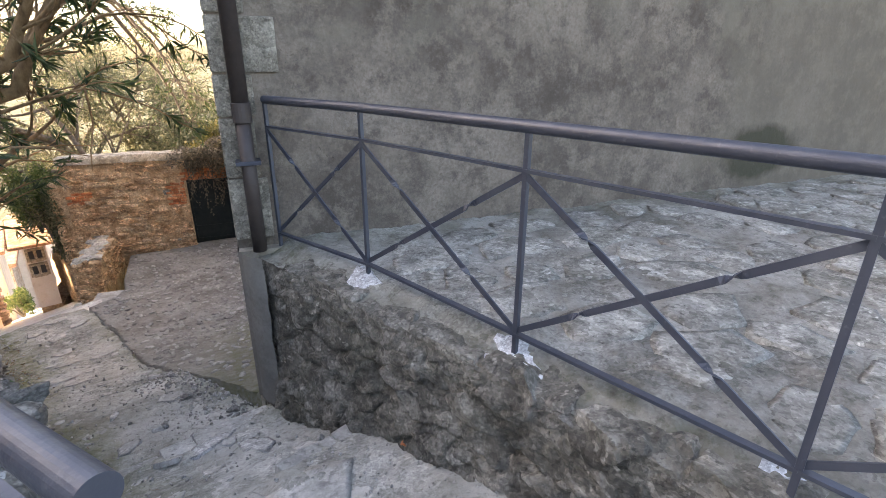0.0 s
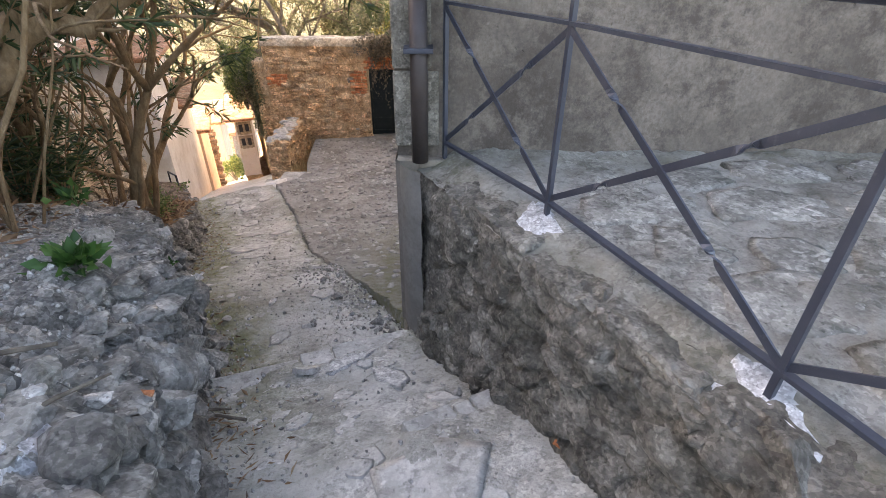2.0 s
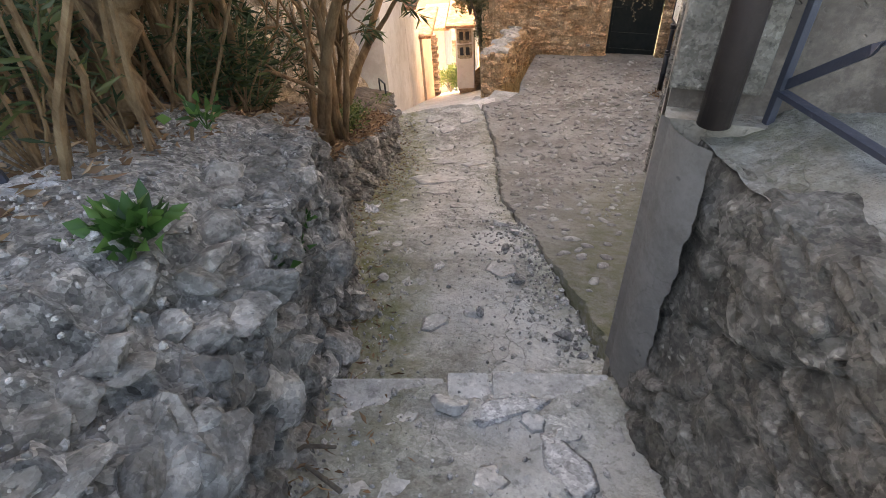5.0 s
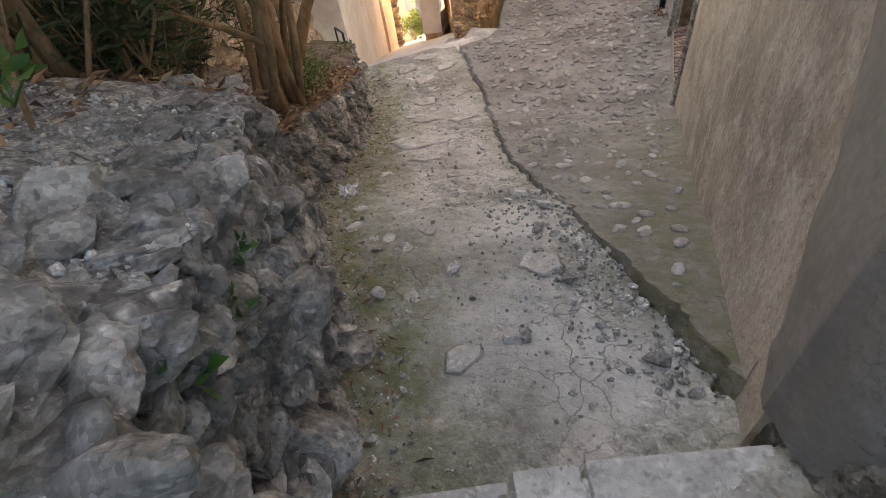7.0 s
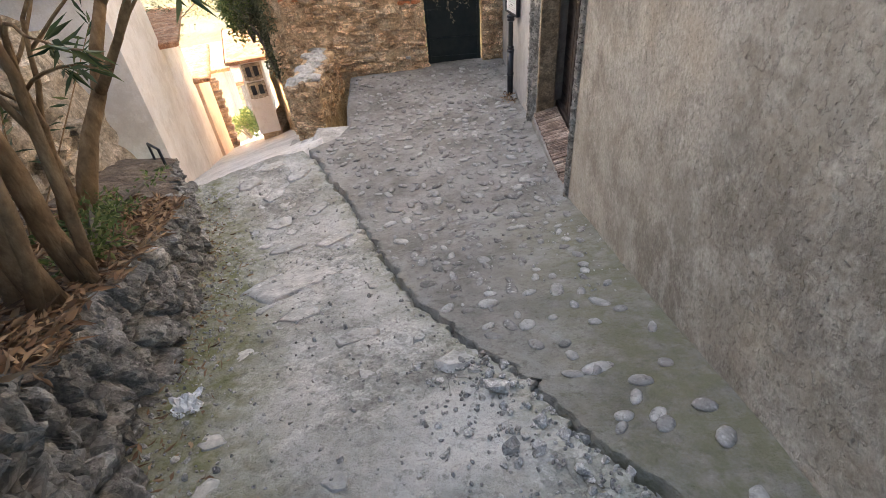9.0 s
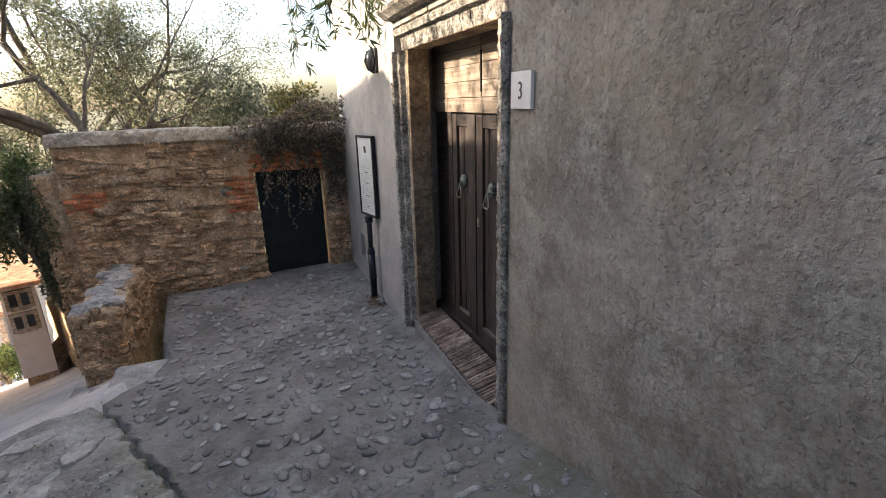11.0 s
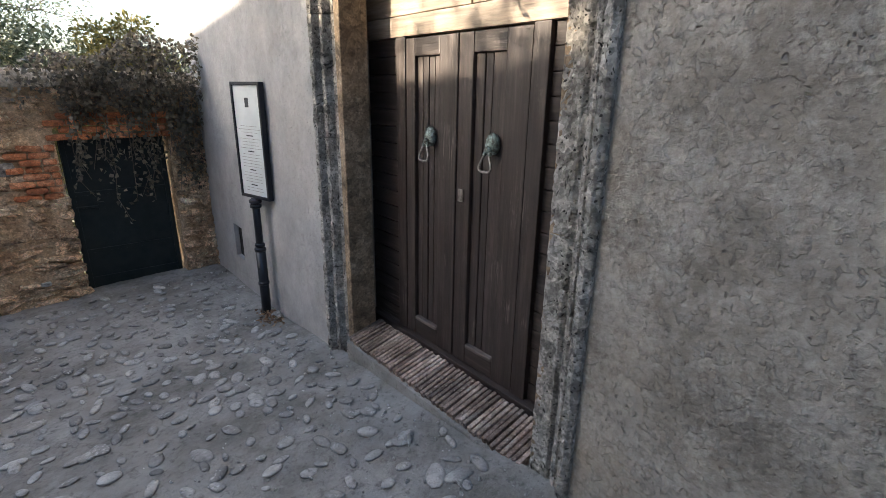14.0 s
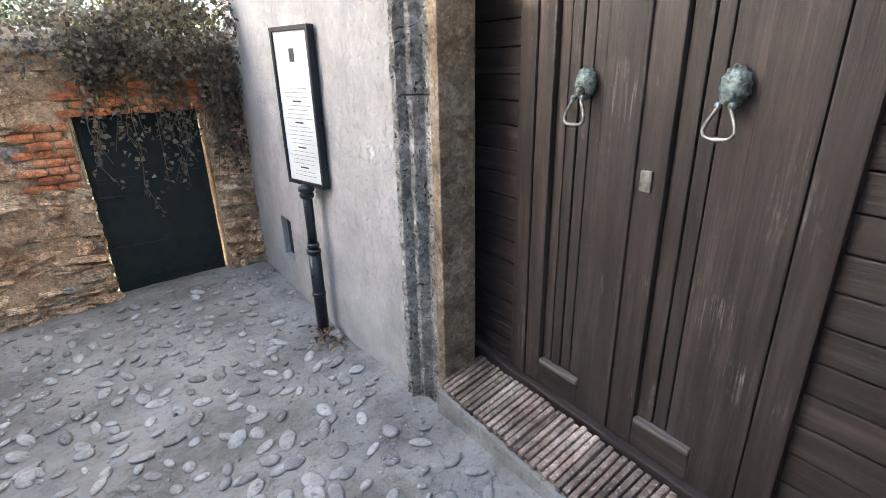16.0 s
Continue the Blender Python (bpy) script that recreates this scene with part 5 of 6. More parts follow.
tree("thick-stemmed oleander with a leaning limb on the bank", "shrub", (-2.55, 0.02, 0.05), [((-0.15, 0.05, 1), 1.0, 0.12, 3, 3, 0.55, 0.0), ((-0.6, 0.4, 1), 1.3, 0.05, 3, 3, 0.6, 0.0)], OLEANDER_LEAF, BARK, 3, 22, group=OLE, name="oleander", clear=0.95,
     extra=[([(-2.5, 0.0, 0.0), (-2.45, 0.08, 0.5), (-2.2, 0.35, 0.80), (-1.75, 0.6, 1.0), (-1.15, 0.75, 1.35), (-0.75, 0.8, 2.3)], 0.10, 0.03, 0.75, 20),
            ([(-2.5, 0.05, 0.4), (-2.2, 0.35, 0.95), (-1.6, 0.6, 1.25), (-1.1, 0.5, 1.5), (-0.8, 0.4, 2.1)], 0.06, 0.025, 0.6, 16)])
for k, (base, lean, h, r) in enumerate((((-2.80, 1.70, -1.0), (0.12, 0.05, 1), 1.5, 0.065), ((-2.72, 1.95, -1.05), (-0.05, 0.12, 1), 1.4, 0.055), ((-3.25, 1.30, -0.85), (-0.2, 0.0, 1), 1.2, 0.07),
                                        ((-3.6, 0.5, -0.1), (0.15, 0.1, 1), 1.2, 0.06), ((-3.3, 2.7, -1.2), (0.1, 0.2, 1), 1.3, 0.06), ((-2.9, 0.6, -0.2), (0.0, -0.1, 1), 1.1, 0.045), ((-3.2, -0.6, 0.2), (-0.1, 0.1, 1), 1.2, 0.06))):
    tree("multi-stemmed oleander shrub with narrow drooping leaves", "shrub", base, [(lean, h, r, 3, 3, 0.42, -0.02), ((lean[0] + 0.25, lean[1] - 0.15, 1), h * 0.9, r * 0.6, 2, 3, 0.45, 0.0), ((lean[0] - 0.3, lean[1] + 0.25, 1), h * 0.95, r * 0.5, 2, 3, 0.45, 0.0)], OLEANDER_LEAF, BARK, 20 + k, 20, group=OLE, name="oleander")
# limbs that overhang path and court
tree("tall grey-barked oleander whose twigs overhang the court", "shrub", (-4.9, 3.5, -1.9), [((0.0, 0.0, 1), 2.4, 0.09, 3, 3, 0.45, 0.0)], OLEANDER_LEAF, GREY_BARK, 71, 8, 0.11, 0.018, group=OLE, name="oleander",
     extra=[([(-4.9, 3.5, 0.2), (-4.2, 3.9, 1.9), (-2.9, 4.4, 2.6), (-2.0, 4.7, 2.6), (-1.3, 4.9, 2.1), (-0.9, 5.0, 1.35), (-0.72, 5.0, 0.9), (-0.62, 4.95, 0.55)], 0.055, 0.008, 0.42, 15),
            ([(-2.9, 4.4, 2.6), (-2.0, 5.2, 2.6), (-1.2, 5.6, 2.2), (-0.7, 5.6, 1.5), (-0.5, 5.5, 0.95)], 0.04, 0.007, 0.45, 14),
            ([(-2.9, 4.4, 2.6), (-2.2, 3.9, 2.7), (-1.4, 4.0, 2.2), (-0.95, 4.2, 1.5)], 0.04, 0.008, 0.4, 6),
            ([(-2.0, 5.2, 2.6), (-1.3, 5.1, 2.3), (-0.8, 4.75, 1.6), (-0.55, 4.5, 0.95)], 0.03, 0.006, 0.4, 12),
            ([(-2.0, 5.2, 2.6), (-1.5, 6.1, 2.3), (-0.9, 6.4, 1.5), (-0.7, 6.4, 0.9)], 0.03, 0.006, 0.45, 12)])
# bare cane thicket behind
thicket = thing("cane_thicket", "thicket of thin dry brown stems behind the shrubs", "thicket")
rng = random.Random(44)
for k in range(150):
    y = rng.uniform(-1.6, 1.5)
    x = bank_face(1.0, y)[0] - rng.uniform(0.75, 2.6)
    z = bank_z(y) - 0.05
    d = Vector((rng.gauss(0.05, 0.28), rng.gauss(0, 0.28), 1))
    pts = [Vector((x, y, z)) + d * s + Vector((rng.gauss(0, 0.04), rng.gauss(0, 0.04), 0)) for s in (0, 0.5, 1.0, 1.6 + rng.uniform(0, 0.6))]
    r = rng.uniform(0.006, 0.02)
    part("cane", tube(bmesh.new(), pts, [r, r * 0.9, r * 0.7, r * 0.4], 5), BARK, thicket)
tuft = thing("oleander", "young oleander sprouts with dark narrow leaves", "shrub", OLE)
spots, ways = [], []
rs = np.random.RandomState(4)
bm = bmesh.new()
def sprout_base(by, back):
    bx, _, bz = bank_point(math.sqrt(back / 5.5), by)
    return bx, by, bz


for bx, by, bz in [(-2.65, -0.25, 0.2), (-2.75, 0.95, -0.35), (-2.9, 1.1, -0.6)] + [sprout_base(rs.uniform(-0.9, 2.6), rs.uniform(0.75, 2.0)) for _ in range(46)]:
    for k in range(7):
        d = np.array([rs.normal(0, 0.45), rs.normal(0, 0.45), 1.0])
        L = rs.uniform(0.25, 0.55) if len(spots) < 500 else rs.uniform(0.35, 1.15)
        tube(bm, [(bx, by, bz - 0.05), (bx + d[0] * L, by + d[1] * L, bz + L)], [0.006, 0.003], 5)
        for s in rs.uniform(0.35, 1.05, 26):
            spots.append([bx + d[0] * L * s, by + d[1] * L * s, bz + L * s])
            ways.append([rs.normal(), rs.normal(), rs.uniform(-0.3, 0.9)])
tagged(part("stem_tangle", bm, BARK, tuft), kind="stuff")
leaves("leaf_mass", spots, ways, rs.uniform(0.09, 0.15, len(spots)), rs.uniform(0.015, 0.024, len(spots)), OLEANDER_LEAF, tuft, 4)

# background trees beyond the gate wall and along the alley
BG = "trees beyond the garden wall"
for k, (x, y, z, hgt, lean) in enumerate(((-3.6, 12.6, -3.0, 2.9, -0.05), (-2.9, 14.5, -3.4, 2.6, 0.05), (-4.6, 15.5, -4.0, 3.4, 0.0), (-3.3, 10.9, -3.2, 2.4, -0.05), (-4.4, 13.4, -3.4, 3.3, 0.0))):
    tree("grey-green olive tree with a loose airy crown", "tree", (x, y, z), [((lean, 0, 1), hgt, 0.16, 4, 3, 0.55, -0.02), ((lean + 0.3, 0.2, 1), hgt * 0.9, 0.10, 4, 3, 0.6, 0.0)], OLIVE_LEAF, GREY_BARK, 90 + k, 110, 0.075, 0.026, BG, "tree", 0.05, 2.2, puff=0.13)


def bush(label, centre, size, count, mat, seed, length=0.09, wide=0.045, group="", name="bush"):
    """A leafy mass with an uneven outline on a few stems."""
    rs = np.random.RandomState(seed)
    b = thing(name, label, "bush", group)
    bm = bmesh.new()
    c = np.array(centre)
    lumps = c + rs.normal(size=(14, 3)) * np.array(size) * 0.42
    for l in lumps:
        tube(bm, [(c[0], c[1], c[2] - size[2]), tuple((c + l) / 2 - (0, 0, size[2] * 0.3)), tuple(l)], [0.03, 0.02, 0.006], 5)
    tagged(part("stem_tangle", bm, GREY_BARK, b), kind="stuff")
    pick = lumps[rs.randint(0, 14, count)]
    d = rs.normal(size=(count, 3))
    d /= np.linalg.norm(d, axis=1)[:, None]
    spots = pick + d * np.array(size) * 0.42 * rs.uniform(0.35, 1.05, count)[:, None]
    leaves("leaf_mass", spots, d + rs.normal(size=d.shape) * 0.8, length * rs.uniform(0.6, 1.3, count), wide * rs.uniform(0.6, 1.2, count), mat, b, seed)
    return b


bush("dense evergreen bush beyond the garden wall", (-0.6, 12.2, -0.5), (2.2, 1.0, 1.0), 10000, OLIVE_LEAF, 1, 0.09, 0.045, BG)
bush("dense evergreen bush beyond the garden wall", (-2.4, 13.5, -1.2), (1.6, 1.0, 0.9), 9000, OLIVE_LEAF, 2, 0.09, 0.045, BG)
bush("sunlit yellow-green shrub behind the gate", (-0.7, 10.0, -1.2), (1.1, 0.6, 1.0), 6000, YELLOW_LEAF, 3, 0.07, 0.04, BG)
bush("dark ivy hanging over the pier", (-3.75, 8.55, -1.6), (0.28, 0.35, 0.9), 6000, OLIVE_LEAF, 4, 0.06, 0.03, BG)
bush("bright green climber spilling over the alley", (-4.12, 8.85, -1.15), (0.42, 0.45, 0.75), 8000, BRIGHT_LEAF, 14, 0.06, 0.03, BG)
bush("yellowing shrub on top of the wall", (-0.5, 8.95, -0.15), (0.55, 0.35, 0.30), 2600, YELLOW_LEAF, 5, 0.06, 0.035, BG)
bush("green bush in front of the alley houses", (-7.55, 15.3, -6.0), (0.42, 0.42, 0.55), 3000, BRIGHT_LEAF, 6, 0.08, 0.045, BG)
# two leaf masses added to break up the shadow edge of the roofs
bush("leaf mass added on the roof edge to dapple the sunlight", (-5.9, 6.4, 2.3), (0.5, 0.9, 0.55), 800, OLIVE_LEAF, 16, 0.12, 0.04, BG)
bush("leaf mass added on the roof edge to dapple the sunlight", (-6.4, 8.2, 2.5), (0.5, 1.1, 0.55), 800, OLIVE_LEAF, 17, 0.12, 0.04, BG)
bush("low green weeds along the bank wall", (-2.95, 2.35, -1.18), (0.22, 0.4, 0.07), 700, BRIGHT_LEAF, 7, 0.05, 0.02, "", "weeds")
bush("low green weeds along the bank wall", (-3.3, 2.95, -1.38), (0.25, 0.4, 0.07), 600, BRIGHT_LEAF, 8, 0.05, 0.02, "", "weeds")

# ivy over the gate
ivy = thing("ivy", "dark ivy mat hanging over the gate and wall corner", "ivy")
rs = np.random.RandomState(12)
k = 3800
x = rs.uniform(-1.45, 0.0, k)
x = np.where(rs.rand(k) < 0.75, rs.uniform(-1.15, -0.0, k), x)
top_edge = -0.30 + 0.36 * np.clip((x + 1.6) / 1.4, 0, 1) + 0.06 * np.sin(x * 9)
low_edge = -0.52 - 0.17 * np.clip((x + 1.5) / 0.6, 0, 1) + 0.10 * np.sin(x * 14) - 0.7 * np.clip((x + 0.36) / 0.12, 0, 1)
z = low_edge + (top_edge - low_edge) * rs.beta(1.3, 1.0, k)
z = np.where((z < -0.74) & (x > -1.2) & (x < -0.36) & (rs.rand(k) < 0.8), z + 0.3, z)
bulge = 0.34 * np.clip((z + 0.95) / 0.7, 0, 1) * np.clip((x + 1.75) / 0.5, 0, 1)
y = 8.34 - bulge * rs.uniform(0.2, 1.0, k) - 0.01
ways = np.stack([rs.normal(0, 0.7, k), rs.normal(-0.45, 0.5, k), rs.normal(-0.7, 0.6, k)], 1)
leaves("leaf_mass", np.stack([x, y, z], 1), ways, rs.uniform(0.025, 0.055, k), rs.uniform(0.022, 0.05, k), IVY_LEAF, ivy, 12)
bm = bmesh.new()
rng = random.Random(6)
sp, wy = [], []
for k in range(46):
    x0 = rng.uniform(-1.15, -0.1)
    z0 = rng.uniform(-0.75, -0.2)
    yy = 8.34 - rng.uniform(0.0, 0.2)
    L = rng.uniform(0.3, 1.15) if rng.random() < 0.5 else rng.uniform(0.2, 0.5)
    pts = [Vector((x0 + rng.gauss(0, 0.05) * s, yy + 0.12 * s, z0 - L * s)) for s in (0, 0.25, 0.5, 0.75, 1.0)]
    tube(bm, pts, [0.004, 0.004, 0.003, 0.003, 0.002], 4)
    for s in np.linspace(0.05, 1, int(L * 26)):
        p = pts[int(s * 3.99)].lerp(pts[min(4, int(s * 3.99) + 1)], (s * 3.99) % 1)
        sp.append((p.x + rng.gauss(0, 0.03), p.y - rng.uniform(0, 0.03), p.z))
        wy.append((rng.gauss(0, 0.8), rng.gauss(-0.5, 0.4), -0.7))
tagged(part("trailing_stem", bm, GREY_BARK, ivy), kind="stuff")
tagged(leaves("trailing_leaf_mass", sp, wy, [rng.uniform(0.03, 0.06) for _ in sp], [rng.uniform(0.028, 0.055) for _ in sp], IVY_LEAF, ivy, 13), kind="stuff")


def weed(x, y, z, size, count, seed, wide=0.36):
    rs = np.random.RandomState(seed)
    w = thing("weed", "small bright green leafy weed growing from the stones", "weed", "weeds in the walls")
    d = np.stack([rs.normal(0, 0.7, count), rs.normal(0, 0.7, count), np.abs(rs.normal(0.55, 0.5, count))], 1)
    p = np.array([[x, y, z]]) + d * size * rs.uniform(0.05, 0.55, count)[:, None]
    tagged(leaves("leaf_mass", p, d, size * rs.uniform(0.35, 0.75, count), size * wide * rs.uniform(0.6, 1.2, count), WEED_LEAF, w, seed), kind="stuff")
    bm = bmesh.new()
    for k in range(5):
        tube(bm, [(x, y, z - 0.04), tuple(np.array([x, y, z]) + d[k] * size * 0.5)], [0.004, 0.002], 4)
    tagged(part("stem_tangle", bm, WEED_LEAF, w), kind="stuff")


for k, (x, y, z, s, c) in enumerate(((-1.30, -0.91, bank_top(-1.30, -0.91) + 0.02, 0.135, 110), (-1.05, -1.0, -0.12, 0.08, 26), (-1.22, -0.55, -0.25, 0.10, 30), (-1.32, -0.35, -0.35, 0.10, 36), (-1.38, -0.18, -0.30, 0.07, 22), (-0.98, -1.28, -0.1, 0.08, 20), (-0.85, -1.55, -0.05, 0.09, 26), (-1.1, -0.95, -0.55, 0.09, 30), (-1.62, 0.05, -1.0, 0.08, 22), (1.32, -2.45, 0.2, 0.06, 16), (-1.30, -1.35, 0.1, 0.08, 30), (-1.75, -0.2, 0.15, 0.12, 30))):
    weed(x, y, z, s, c, 300 + k)

# leaf litter
litter = thing("leaf_litter", "brown dry fallen leaves on the bank", "leaf litter", kind="stuff")
rs = np.random.RandomState(31)
sp, wy = [], []
for k in range(5200):
    if k < 3600:
        yy = rs.uniform(0.75, 3.6)
        dd = abs(rs.normal(0.35, 0.45))
    else:
        yy = rs.uniform(-3, 1.0)
        dd = rs.uniform(0.6, 2.6)
    x0, _, _ = bank_face(1.0, yy)
    u = math.sqrt(min(1, dd / 5.5))
    px, py, pz = bank_point(u, yy)
    sp.append((px, py, pz + rs.uniform(0.0, 0.02)))
    wy.append((rs.normal(), rs.normal(), rs.normal(0, 0.25)))
leaves("leaf_mass", sp, wy, rs.uniform(0.04, 0.12, len(sp)), rs.uniform(0.012, 0.035, len(sp)), DRY_LEAF, litter, 31)

# leaves and dirt blown against the notice post
sp, wy = [], []
for k in range(160):
    sp.append((-0.05 - abs(rs.normal(0, 0.06)), 6.52 + rs.normal(0, 0.10), court_z(-0.08, 6.5) + rs.uniform(0, 0.05)))
    wy.append((rs.normal(), rs.normal(), rs.normal(0, 0.4)))
heap = thing("leaf_heap", "small heap of dead leaves beside the notice post", "leaf heap", kind="stuff")
leaves("leaf_mass", sp, wy, rs.uniform(0.02, 0.05, len(sp)), rs.uniform(0.01, 0.025, len(sp)), DRY_LEAF, heap, 33)

# ---- pieces: stones, pebbles, flags ----
ROCKS = [rock_mesh("rock", 100 + k, LIMESTONE, 1.0, 12) for k in range(14)]
WALL_ROCKS = [rock_mesh("stone", 200 + k, CONGLOMERATE, 1.0, 12) for k in range(12)]
rng = random.Random(77)
# rubble of the bank wall
count, rest_v, rest_f = 0, [], []
SMALL = [rock_mesh("rock", 150 + k, LIMESTONE, 1.0, 8, 2) for k in range(8)]
for k in range(1500):
    y = rng.uniform(-2.3, 4.8) if rng.random() < 0.35 else rng.uniform(-2.0, 1.1)
    u = rng.random() ** 0.8
    if y > 1.1 and rng.random() < 0.4:
        continue
    x, yy, z = bank_face(u, y)
    tall = bank_z(y) - path_z(left_x(y), y)
    size = rng.uniform(0.06, 0.19) * (1.2 if tall > 0.5 else 0.7) * (1.0 if count < 300 else 0.55)
    sx, sy, sz = size * rng.uniform(0.8, 1.1), size * rng.uniform(0.9, 1.7), size * rng.uniform(0.55, 1.0)
    m = Matrix.Translation((x - sx * 0.18, yy, z - sz * 0.1)) @ Euler((rng.gauss(0, 0.35), rng.gauss(0.2, 0.4), rng.gauss(0.45, 0.5))).to_matrix().to_4x4() @ Matrix.Diagonal((sx, sy, sz, 1))
    count += 1
    if count <= 300:
        share("stone", rng.choice(ROCKS), wall_l, m)
    else:
        me, b = rng.choice(SMALL), len(rest_v)
        rest_v += [tuple(m @ v.co) for v in me.vertices]
        rest_f += [tuple(b + i for i in p.vertices) for p in me.polygons]
RUBBLE = stone("small_limestone_rubble", ((0.13, 0.127, 0.119), (0.22, 0.214, 0.20), (0.36, 0.35, 0.328)), 0.40, 0.03, 22, moss=0.2, island=True, grit=0.45)
tagged(raw("small_rubble", rest_v, rest_f, RUBBLE, wall_l), "smaller stones between the larger rubble", kind="stuff")
# loose and bedded stones on the top of the bank
for k in range(150):
    y = rng.uniform(-2.6, 0.9)
    edge = k < 105
    d = rng.random() ** 1.2 * 0.42 if edge else rng.uniform(0.4, 1.2)
    px, py, pz = bank_point(math.sqrt(d / 5.5), y)
    s = rng.uniform(0.09, 0.24) if edge else rng.uniform(0.025, 0.06)
    m = Matrix.Translation((px, py, pz - 0.02 * edge)) @ Euler((rng.gauss(0, 0.14), rng.gauss(0, 0.14), rng.uniform(0, 6))).to_matrix().to_4x4() @ Matrix.Diagonal((s, s * rng.uniform(0.7, 1.3), s * rng.uniform(0.32, 0.6), 1))
    share("stone", rng.choice(ROCKS), bank, m)
# rubble of the terrace wall
for k in range(170):
    y = rng.uniform(-3.4, -0.3)
    u = rng.uniform(0.05, 1.0)
    x, yy, z = face_point(min(u, 0.95), y)
    s = rng.uniform(0.07, 0.22)
    m = Matrix.Translation((x + s * 0.31, yy + s * 0.14, z)) @ Euler((rng.gauss(0, 0.25), rng.gauss(0, 0.25), rng.gauss(0.45, 0.3))).to_matrix().to_4x4() @ Matrix.Diagonal((s * 0.85, s * rng.uniform(1.0, 1.9), s * rng.uniform(0.6, 1.0), 1))
    share("stone", rng.choice(WALL_ROCKS), wall_r, m)
# capping blocks of the terrace edge
CAPS = [cap_mesh("cap_stone", 800 + k, CONGLOMERATE) for k in range(6)]
y = -0.25
while y > -3.6:
    w = rng.uniform(0.22, 0.46)
    x, yy, z = face_point(0.86, y - w / 2)
    m = Matrix.Translation((rim_x(yy) + 0.125, yy, 0.178 + rng.uniform(-0.01, 0.015))) @ Euler((rng.gauss(0, 0.05), rng.gauss(0, 0.05), radians(26) + rng.gauss(0, 0.08))).to_matrix().to_4x4() @ Matrix.Diagonal((0.30, w * 1.02, 0.24, 1))
    share("cap_stone", rng.choice(CAPS), wall_r, m)
    y -= w * 0.93

# terrace flags
def flag_mesh(seed):
    rs = random.Random(seed)
    bm = bmesh.new()
    k = rs.randint(5, 7)
    turns = sorted(2 * math.pi * (i + rs.uniform(-0.28, 0.28)) / k for i in range(k))
    corners = [(rs.uniform(0.44, 0.60) * math.cos(a), rs.uniform(0.44, 0.60) * math.sin(a)) for a in turns]
    ring = []
    for (xa, ya), (xb, yb) in zip(corners, corners[1:] + corners[:1]):
        for s in (0.0, 0.33, 0.67):
            ring.append((xa + (xb - xa) * s + rs.gauss(0, 0.014), ya + (yb - ya) * s + rs.gauss(0, 0.014)))
    lo = [bm.verts.new((x, y, -0.03)) for x, y in ring]
    mid = [bm.verts.new((x * 0.98, y * 0.98, rs.uniform(-0.003, 0.003))) for x, y in ring]
    inner = [bm.verts.new((x * 0.8, y * 0.8, 0.004 + rs.uniform(-0.003, 0.003))) for x, y in ring]
    c = bm.verts.new((0, 0, 0.005))
    q = len(ring)
    for i in range(q):
        j = (i + 1) % q
        bm.faces.new((lo[i], lo[j], mid[j], mid[i])), bm.faces.new((mid[i], mid[j], inner[j], inner[i])), bm.faces.new((inner[i], inner[j], c))
    me = bpy.data.meshes.new("flagstone")
    bm.to_mesh(me)
    bm.free()
    me.polygons.foreach_set("use_smooth", [True] * len(me.polygons))
    return me


def with_material(me, mat):
    me = me.copy()
    me.materials.append(mat)
    return me


FLAGS = [with_material(flag_mesh(k), FLAG) for k in range(12)]
SLABS = [with_material(flag_mesh(50 + k), SLAB) for k in range(10)]
row = 0
yy = -0.1
while yy > -4.4:
    hgt = rng.uniform(0.22, 0.42)
    x = rim_x(yy) + 0.35 + rng.uniform(0, 0.2)
    while x < 6.5:
        w = rng.uniform(0.28, 0.62)
        px, py = x + w / 2, yy - hgt / 2 + rng.gauss(0, 0.04)
        if rng.random() < 0.8 and px > rim_x(py) + 0.35:
            z = 0.335 + 0.012 * fbm(px * 2, py * 2, 4) + 0.001
            share("flagstone", rng.choice(FLAGS), terrace, Matrix.Translation((px, py, z)) @ Euler((rng.gauss(0, 0.015), rng.gauss(0, 0.015), rng.choice((0, math.pi)) + rng.gauss(0, 0.3))).to_matrix().to_4x4() @ Matrix.Diagonal((w * 1.02, hgt * 1.08, 0.8 + rng.uniform(-0.3, 0.4), 1)))
        x += w + 0.02
    yy -= hgt + 0.015

# slabs in the path
PALE = with_material(flag_mesh(61), WHITE_STONE)
def lay_slab(x, y, w, h, ang=0.0, mesh=None, lift=-0.003):
    zz = path_z(x, y) + lift
    gx = (path_z(x + 0.15, y) - path_z(x - 0.15, y)) / 0.3
    gy = (path_z(x, y + 0.15) - path_z(x, y - 0.15)) / 0.3
    m = Matrix.Translation((x, y, zz)) @ Vector((-gx, -gy, 1)).to_track_quat("Z", "Y").to_matrix().to_4x4() @ Euler((0, 0, ang)).to_matrix().to_4x4() @ Matrix.Diagonal((w, h, 1.0, 1))
    share("slab", mesh or rng.choice(SLABS), path, m)


